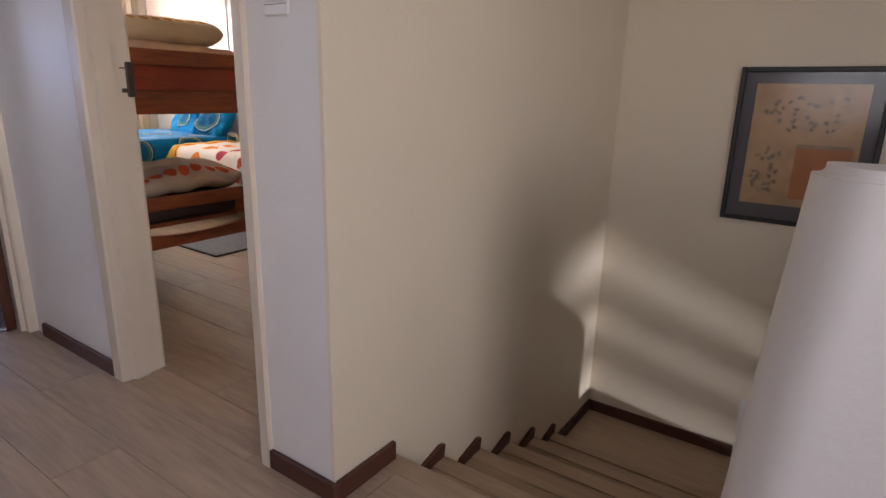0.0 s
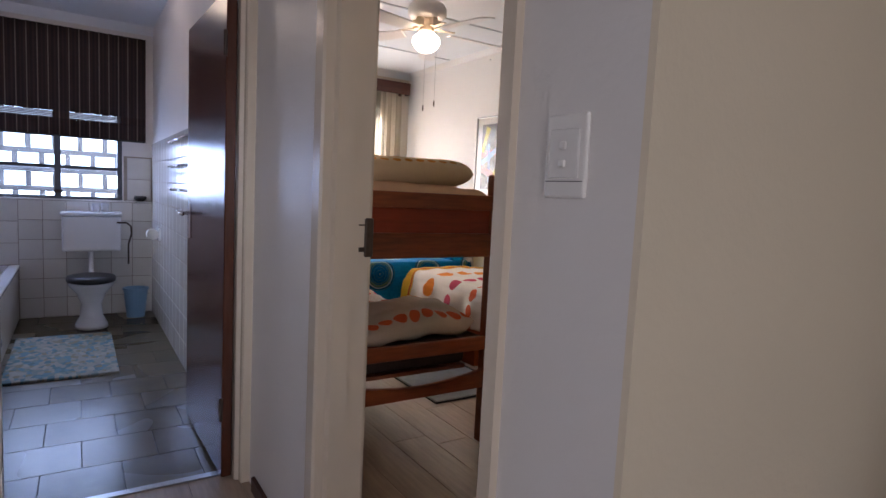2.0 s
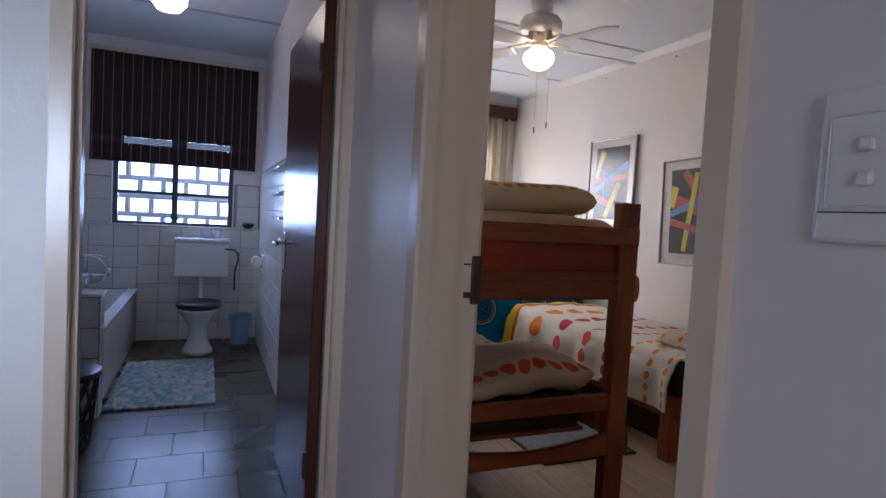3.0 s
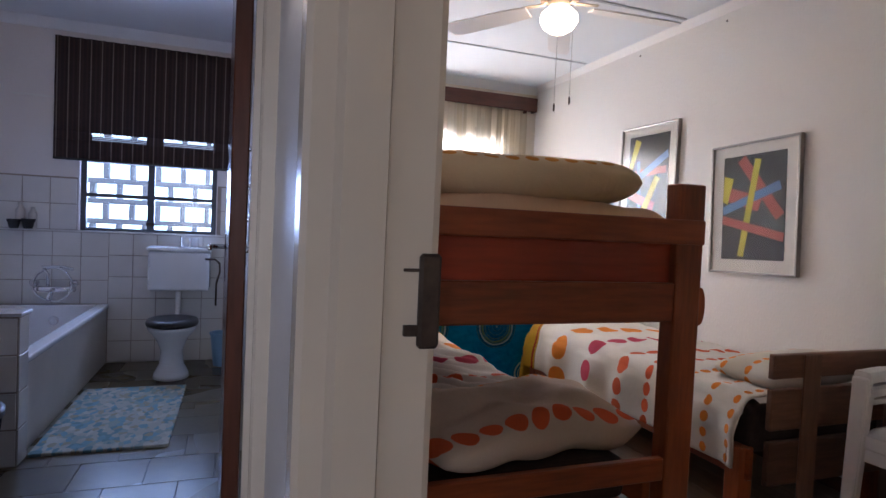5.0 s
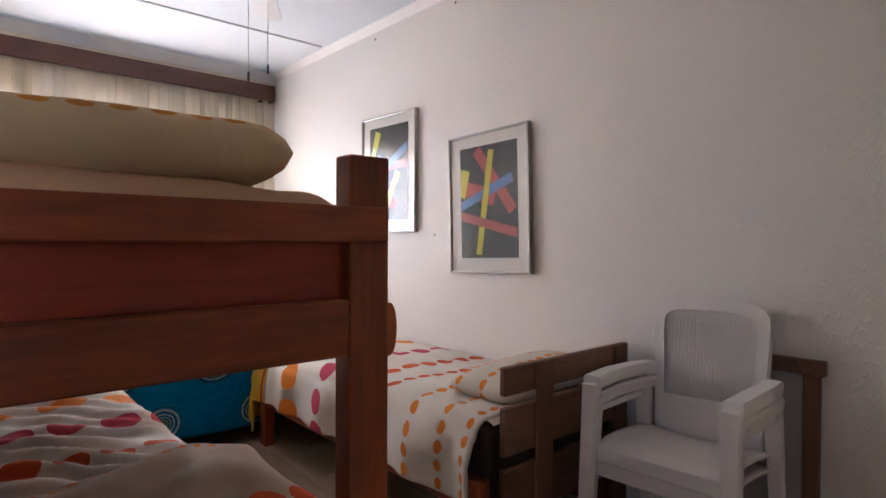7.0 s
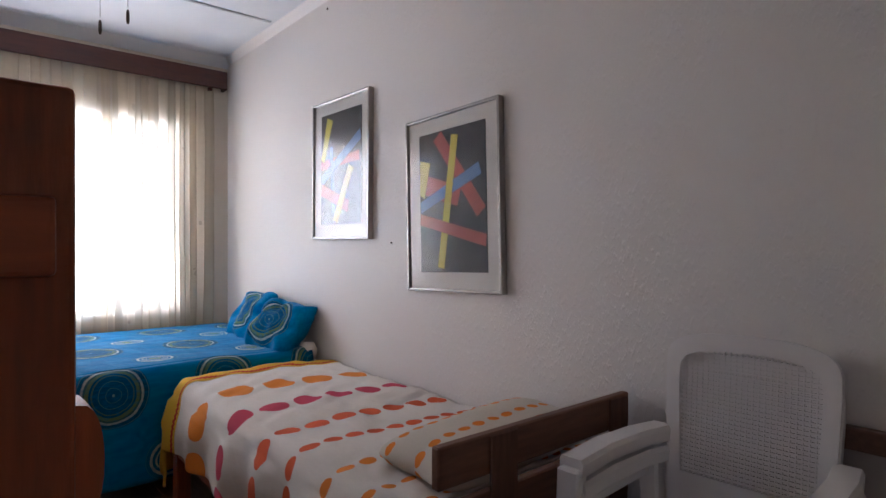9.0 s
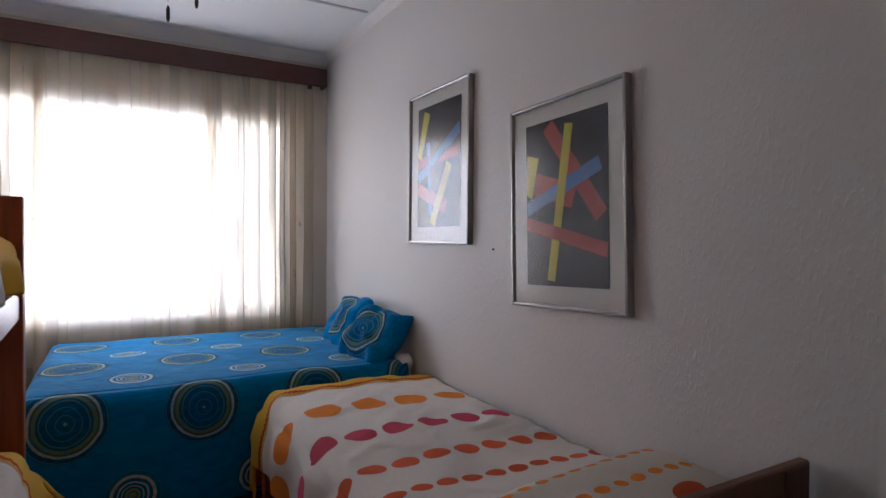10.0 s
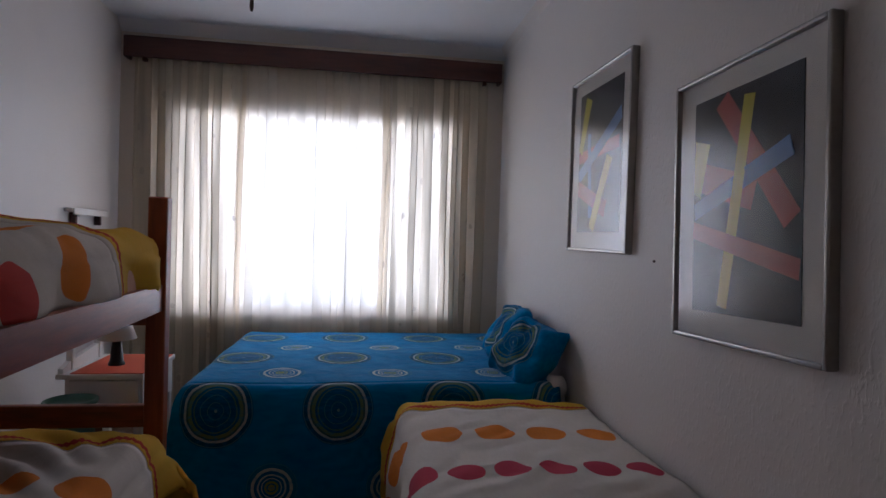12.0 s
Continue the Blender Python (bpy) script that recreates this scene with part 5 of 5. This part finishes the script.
blind = thing("blind", Matrix.Translation((0, -0.006, -0.025)) @ Matrix.Diagonal((1, 1.0325, 1, 1)), "dark brown striped fabric blind half lowered, slits added for light through the cloth", "blind")
for name, z0, z1 in (("cloth", 1.845, 2.565), ("cloth", 1.635, 1.785)):
    bm = bmesh.new()
    surface(bm, 90, 6, lambda s, t, a=z0, b=z1: Vector((-6.375 + 0.006 * math.sin(s * 113), -0.085 + 1.315 * s, a + (b - a) * t)))
    ob = part(name, bm, BLIND, blind)
    md = ob.modifiers.new("thickness", "SOLIDIFY")
    md.thickness = 0.003
# open band with thin slats, added to show daylight passing through the cloth
for a, b in ((-0.085, 0.165), (0.535, 0.655), (1.035, 1.23)):
    part("cloth", boxes((-6.377, -6.373, a, b, 1.783, 1.847)), BLIND, blind)
for i in range(5):
    z = 1.785 + 0.013 * i
    for a, b in ((0.165, 0.535), (0.655, 1.035)):
        part("slat", boxes((-6.376, -6.374, a, b, z, z + 0.006)), BLIND, blind)
part("bottom_bar", boxes((-6.382, -6.366, -0.085, 1.23, 1.625, 1.642), bevel=0.002), BLACK, blind)

toilet = thing("toilet", pose(0, 0, 0), "white ceramic toilet with a dark seat and low cistern", "toilet")
part("cistern", boxes((-6.36, -6.145, 0.605, 1.050, 0.612, 0.924), bevel=0.02, seg=3), CERAMIC, toilet, smooth=False)
part("cistern_lid", boxes((-6.37, -6.13, 0.594, 1.060, 0.924, 0.956), bevel=0.01, seg=2), CERAMIC, toilet)
bm = bmesh.new()
tube(bm, [(-6.24, 0.82, 0.63), (-6.24, 0.82, 0.47), (-6.20, 0.82, 0.40), (-6.02, 0.82, 0.37)], 0.022, 12)
part("flush_pipe", bm, CERAMIC, toilet, "white flush pipe", smooth=True)
bm = bmesh.new()
lathe(bm, [(0.125, 0.0), (0.12, 0.03), (0.085, 0.10), (0.075, 0.20), (0.11, 0.29), (0.165, 0.36), (0.17, 0.385)], (-5.90, 0.815, 0), 28, sx=1.25)
part("bowl", bm, CERAMIC, toilet, smooth=True)
bm = bmesh.new()
lathe(bm, [(0.165, 0.387), (0.178, 0.392), (0.182, 0.412), (0.175, 0.432), (0.12, 0.440)], (-5.90, 0.815, 0), 28, sx=1.25)
part("seat", bm, BLACK, toilet, "dark closed seat lid", smooth=True)
bm = bmesh.new()
tube(bm, [(-6.14, 1.02, 0.870), (-6.115, 1.04, 0.870), (-6.115, 1.09, 0.872), (-6.12, 1.125, 0.84), (-6.12, 1.13, 0.77), (-6.12, 1.105, 0.68), (-6.12, 1.105, 0.50)], 0.008, 8)
part("flush_lever", bm, IRON, toilet, "dark flush lever and chain", smooth=True)

tub = thing("bathtub", pose(0, 0, 0), "white built-in bathtub with a tiled side", "bathtub")
part("side_panel", boxes((X_OUT, -4.485, 0.265, 0.285, -0.01, 0.44)), SIDE_PANEL, tub, "plain grey-brown side panel")
part("rim", boxes((X_OUT, -4.48, 0.215, 0.30, 0.44, 0.475), (X_OUT, -4.48, -0.48, -0.42, 0.44, 0.475), (X_OUT, X_OUT + 0.08, -0.42, 0.215, 0.44, 0.475), (-4.62, -4.48, -0.42, 0.215, 0.44, 0.475), bevel=0.012, seg=3), CERAMIC, tub)
bm = bmesh.new()
lo = [(X_OUT + 0.16, -0.36), (-4.75, -0.36), (-4.75, 0.15), (X_OUT + 0.16, 0.15)]
hi = [(X_OUT + 0.08, -0.42), (-4.62, -0.42), (-4.62, 0.215), (X_OUT + 0.08, 0.215)]
a = [bm.verts.new((x, y, 0.10)) for x, y in lo]
b = [bm.verts.new((x, y, 0.46)) for x, y in hi]
bm.faces.new(a)
for i in range(4):
    bm.faces.new((a[(i + 1) % 4], a[i], b[i], b[(i + 1) % 4]))
part("basin", bm, CERAMIC, tub)
bm = bmesh.new()
lathe(bm, [(0.035, 0), (0.03, 0.012)], n=16, m=pose(X_OUT + 0.105, -0.05, 0.36, 0, 82, 0))
part("overflow", bm, CHROME, tub, "chrome overflow")
bm = bmesh.new()
tube(bm, [(-5.35, 0.225, 0.40), (-5.35, 0.20, 0.42), (-5.13, 0.20, 0.42), (-5.13, 0.225, 0.40)], 0.009)
part("grab_handle", bm, CHROME, tub, "chrome grab handle", smooth=True)
tap = thing("bath_mixer", pose(X_OUT + 0.02, -0.06, 0.60) @ Matrix.Diagonal((1.3, 1.3, 1.3, 1)), "chrome bath mixer with a cradled hand shower", "tap")
bm = bmesh.new()
tube(bm, [(0.03, -0.10, 0), (0.05, -0.08, 0.0), (0.05, 0.08, 0.0), (0.03, 0.10, 0)], 0.018, 10)
tube(bm, [(0.05, 0, 0), (0.10, 0, -0.01), (0.15, 0, -0.05)], 0.013, 10)
part("body", bm, CHROME, tap, smooth=True)
for y in (-0.10, 0.10):
    bm = bmesh.new()
    lathe(bm, [(0.012, 0), (0.024, 0.015), (0.026, 0.03), (0.014, 0.045)], (0.04, y, 0.012), 10)
    part("handle", bm, CHROME, tap, smooth=True)
bm = bmesh.new()
tube(bm, [(0.05, -0.03, 0.02), (0.05, -0.03, 0.09), (0.05, -0.06, 0.13), (0.05, 0.04, 0.135), (0.06, 0.10, 0.12)], 0.010, 8)
part("hand_shower", bm, CHROME, tap, smooth=True)
bm = bmesh.new()
tube(bm, [(0.06 + 0.02 * math.sin(i), 0.10 * math.cos(i * 0.42), 0.03 + 0.10 * math.sin(i * 0.42)) for i in range(16)], 0.006, 8)
part("hose", bm, CHROME, tap, "coiled chrome hose", smooth=True)

nib = thing("tiled_nib_wall", pose(0, 0, 0), "low white-tiled wall at the end of the bath", "wall", kind="structure")
part("core", boxes((-4.48, -4.35, -0.48, 0.312, -0.01, 0.705)), GROUT, nib)
part("cap", boxes((-4.49, -4.34, -0.48, 0.327, 0.705, 0.722), bevel=0.003), CERAMIC, nib)
for j in range(4):
    z = 0.004 + 0.175 * j
    for i in range(4):
        y = 0.312 - 0.19 * (i + 1)
        part("tile", boxes((-4.35, -4.344, y + 0.003, y + 0.187, z, z + 0.168), bevel=0.002), TILE, nib)
    part("tile", boxes((-4.477, -4.353, 0.312, 0.318, z, z + 0.168), bevel=0.002), TILE, nib)

tagged(part("bath_mat", boxes((-5.60, -4.46, 0.32, 0.945, -0.004, 0.014), bevel=0.005, seg=2), RAG), "pale blue-green woven rag mat beside the bath", "mat")
bm = bmesh.new()
lathe(bm, [(0.075, 0.0), (0.10, 0.25), (0.108, 0.255), (0.108, 0.27), (0.095, 0.27), (0.07, 0.02)], n=20)
bb = part("waste_bin", bm, BLUE_PLASTIC, smooth=False)
bb.matrix_world = pose(-6.22, 1.17, -0.004)
tagged(bb, "pale blue plastic waste bin beside the toilet", "bin")

basket = thing("laundry_basket", pose(-3.93, 0.20, -0.004), "dark lattice plastic laundry basket", "basket")
bm = bmesh.new()
lathe(bm, [(0.175, 0.37), (0.19, 0.372), (0.192, 0.40), (0.175, 0.402)], n=28)
part("rim", bm, BLACK, basket, smooth=True)
for s in (1, -1):
    for i in range(14):
        bm = bmesh.new()
        a0 = 2 * math.pi * i / 14
        tube(bm, [((0.14 + 0.038 * q / 6) * math.cos(a0 + s * q * 0.16), (0.14 + 0.038 * q / 6) * math.sin(a0 + s * q * 0.16), 0.01 + 0.062 * q) for q in range(7)], 0.006, 5)
        part("lattice_rib", bm, BLACK, basket)
bm = bmesh.new()
lathe(bm, [(0.14, 0.0), (0.145, 0.02), (0.13, 0.022)], n=28)
part("base", bm, BLACK, basket)

for k, (z, x0, x1) in enumerate(((1.53, -4.85, -4.05), (1.36, -4.80, -4.05), (1.20, -4.70, -3.95), (1.07, -4.35, -3.75))):
    rail = thing("towel_rail", pose(0, 0, 0), "chrome towel rail on the tiled bathroom wall", "towel rail", "towel rails")
    bm = bmesh.new()
    tube(bm, [(x0, Y_DOOR - 0.06, z), (x1, Y_DOOR - 0.06, z)], 0.008)
    part("bar", bm, CHROME, rail, smooth=True)
    for x in (x0 + 0.02, x1 - 0.02):
        bm = bmesh.new()
        tube(bm, [(x, Y_DOOR - 0.006, z), (x, Y_DOOR - 0.06, z)], 0.011)
        part("bracket", bm, CHROME, rail, smooth=True)
holder = thing("toilet_paper_holder", pose(-5.75, Y_DOOR - 0.01, 0.80), "white ceramic toilet paper holder on the wall", "paper holder")
part("bracket", boxes((-0.08, 0.08, -0.02, 0.0, -0.05, 0.06), bevel=0.008, seg=2), CERAMIC, holder)
bm = bmesh.new()
lathe(bm, [(0.045, -0.05), (0.045, 0.05)], n=18, m=pose(0, -0.06, 0.0, 0, 90, 0))
part("roll", bm, SHEET, holder, "white paper roll")

for y, h, mat, lab in ((-0.33, 0.05, BLACK, "small dark pot on the bathroom ledge"), (-0.24, 0.055, BLACK, "small dark pot on the bathroom ledge")):
    pot = thing("plant_pot", pose(-6.36, y, 1.058), lab, "pot", "pots on the ledge")
    bm = bmesh.new()
    lathe(bm, [(0.03, 0), (0.042, h), (0.046, h), (0.046, h + 0.02), (0.036, h + 0.02)], n=16)
    part("pot", bm, mat, pot)
for y in (0.86, 0.93):
    bm = bmesh.new()
    lathe(bm, [(0.026, 0), (0.033, 0.075), (0.030, 0.075), (0.024, 0.005)], n=16)
    cup = part("tumbler", bm, CERAMIC, smooth=True)
    cup.matrix_world = pose(-6.25, y, 0.956)
    tagged(cup, "small white tumbler on the cistern lid", "tumbler", "tumblers on the cistern")
for y, tall in ((-0.30, 0.20), (-0.22, 0.165)):
    bm = bmesh.new()
    lathe(bm, [(0.026, 0.0), (0.030, 0.006), (0.030, tall * 0.7), (0.014, tall * 0.84), (0.014, tall)], n=18)
    flask = part("bottle", bm, BOTTLE, smooth=True)
    flask.matrix_world = pose(-6.385, y, 1.058)
    tagged(flask, "pale grey plastic bottle on the bathroom ledge", "bottle", "bottles on the ledge")
bm = bmesh.new()
lathe(bm, [(0.03, 0), (0.055, 0.03), (0.05, 0.05), (0.02, 0.05)], n=16)
pot = part("dish", bm, BLACK, smooth=True)
pot.matrix_world = pose(-6.37, 1.22, 1.058)
tagged(pot, "small dark dish on the window ledge", "dish")
bm = bmesh.new()
lathe(bm, [(0.02, 2.44), (0.07, 2.455), (0.105, 2.50), (0.105, 2.56), (0.07, 2.61), (0.05, 2.64), (0.05, 2.66)], (-4.66, 0.60, 0), 28)
cl = part("ceiling_light", bm, GLOBE_BATH, smooth=True)
tagged(cl, "lit round glass ceiling light in the bathroom", "ceiling light")
part("vent_cover", boxes((X_OUT, X_OUT + 0.01, -0.38, -0.10, 2.07, 2.085)), WHITE_PAINT)
tagged(bpy.data.objects["vent_cover"], "thin white ledge strip on the bathroom wall", "trim", kind="structure")

# door threshold strip
structure("threshold", boxes((X_BATH_IN + 0.01, X_BATH_IN + 0.05, 0.478, 1.292, -0.01, 0.006), bevel=0.002), SILVER, "metal strip between laminate and bathroom tiles", "trim")


# ---- pieces: tiles and boards ----
def shared(name, mesh, parent, loc):
    ob = new(name, mesh)
    ob.parent = parent
    ob.location = loc
    return ob


def mesh_of(bm, mat):
    me = bpy.data.meshes.new("piece")
    bm.normal_update()
    bm.to_mesh(me)
    bm.free()
    me.materials.append(mat)
    return me


def tile_wall(parent, origin, du, dv, normal, nu, nv, w, h, mat, skip=lambda u, v: False):
    """Tiles over a wall: counted along du and up dv from the origin, standing proud along the normal."""
    g = 0.0025
    bm = bmesh.new()
    a, b, n = Vector(du), Vector(dv), Vector(normal)
    m = Matrix((a.to_4d(), b.to_4d(), n.to_4d(), (0, 0, 0, 1))).transposed()
    m[3][3] = 1.0
    m[3][0] = m[3][1] = m[3][2] = 0.0
    for c in range(3):
        m[c][3] = 0.0
    box(bm, g, w - g, g, h - g, 0, 0.006, bevel=0.0018)
    bmesh.ops.transform(bm, matrix=m, verts=bm.verts[:])
    bmesh.ops.recalc_face_normals(bm, faces=bm.faces[:])
    me = mesh_of(bm, mat)
    for j in range(nv):
        for i in range(nu):
            if not skip(i * w, j * h):
                shared("tile", me, parent, Vector(origin) + a * w * i + b * h * j)


tw = structure("tile_bed", boxes((X_OUT, X_OUT + 0.004, -0.48, Y_DOOR, 0, 1.043)), GROUT, "grey grout behind the white wall tiles", "wall")
tile_wall(tw, (X_OUT + 0.004, 0.29, 0.0), (0, 1, 0), (0, 0, 1), (1, 0, 0), 6, 6, 0.1733, 0.1735, TILE)
tile_wall(tw, (X_OUT + 0.004, -0.48, 0.475), (0, 1, 0), (0, 0, 1), (1, 0, 0), 4, 3, 0.1925, 0.189, TILE)
tw2 = structure("tile_bed", boxes((X_OUT, X_OUT + 0.004, -0.48, 0.067, 1.059, 1.47), (X_OUT, X_OUT + 0.004, 1.087, Y_DOOR, 1.059, 1.47)), GROUT, "grey grout behind the upper wall tiles", "wall")
tile_wall(tw2, (X_OUT + 0.004, -0.48, 1.060), (0, 1, 0), (0, 0, 1), (1, 0, 0), 3, 2, 0.182, 0.2, TILE)
tile_wall(tw2, (X_OUT + 0.004, 1.113, 1.060), (0, 1, 0), (0, 0, 1), (1, 0, 0), 1, 2, 0.2, 0.2, TILE)
tn = structure("tile_bed", boxes((X_OUT + 0.012, -3.70, Y_DOOR - 0.004, Y_DOOR, 0, 1.60)), GROUT, "grout behind the side wall tiles", "wall")
tile_wall(tn, (X_OUT + 0.012, Y_DOOR - 0.004, 0.0), (1, 0, 0), (0, 0, 1), (0, -1, 0), 15, 9, 0.18, 0.1777, TILE)

bath_floor = bpy.data.objects["floor_bathroom"]
for i in range(12):
    x1 = X_BATH_IN + 0.012 - 0.30 * i
    x0 = max(x1 - 0.30, X_OUT)
    y = -0.62 - (0.15 if i % 2 else 0.0)
    while y < Y_DOOR:
        a, b = max(y, -0.62), min(y + 0.30, Y_DOOR)
        if b - a > 0.02 and x1 - x0 > 0.02:
            bm = bmesh.new()
            box(bm, 0.0015, x1 - x0 - 0.0015, 0.0015, b - a - 0.0015, -0.010, -0.004, bevel=0.001)
            shared("floor_tile", mesh_of(bm, FLOOR_TILE), bath_floor, (x0, a, 0))
        y += 0.30


def boards(parent, x0, x1, y0, y1, seed, skip=None):
    """Laminate boards along x in staggered rows."""
    w, full = 0.193, 1.29
    rnd = random.Random(seed)
    y = y0
    while y < y1 - 0.01:
        wy = min(w, y1 - y)
        x = x0 - full * rnd.random()
        while x < x1 - 0.01:
            a, b = max(x, x0), min(x + full, x1)
            if b - a > 0.01:
                bm = bmesh.new()
                box(bm, 0.0008, b - a - 0.0008, 0.0008, wy - 0.0008, -0.012, 0.0, bevel=0.001)
                shared("board", mesh_of(bm, OAK), parent, (a, y, 0))
            x += full
        y += w


sub = bpy.data.objects["subfloor"]
boards(sub, X_BATH_IN + 0.05, 2.4, -1.6, Y_DOOR - 0.0, 1)
boards(sub, -0.79, 0.06, Y_DOOR, Y0 - 0.055, 2)
boards(sub, -1.90, -1.08, Y_DOOR, Y_BED, 3)
boards(sub, X_OUT, -0.93, Y_BED, Y_NORTH, 4)
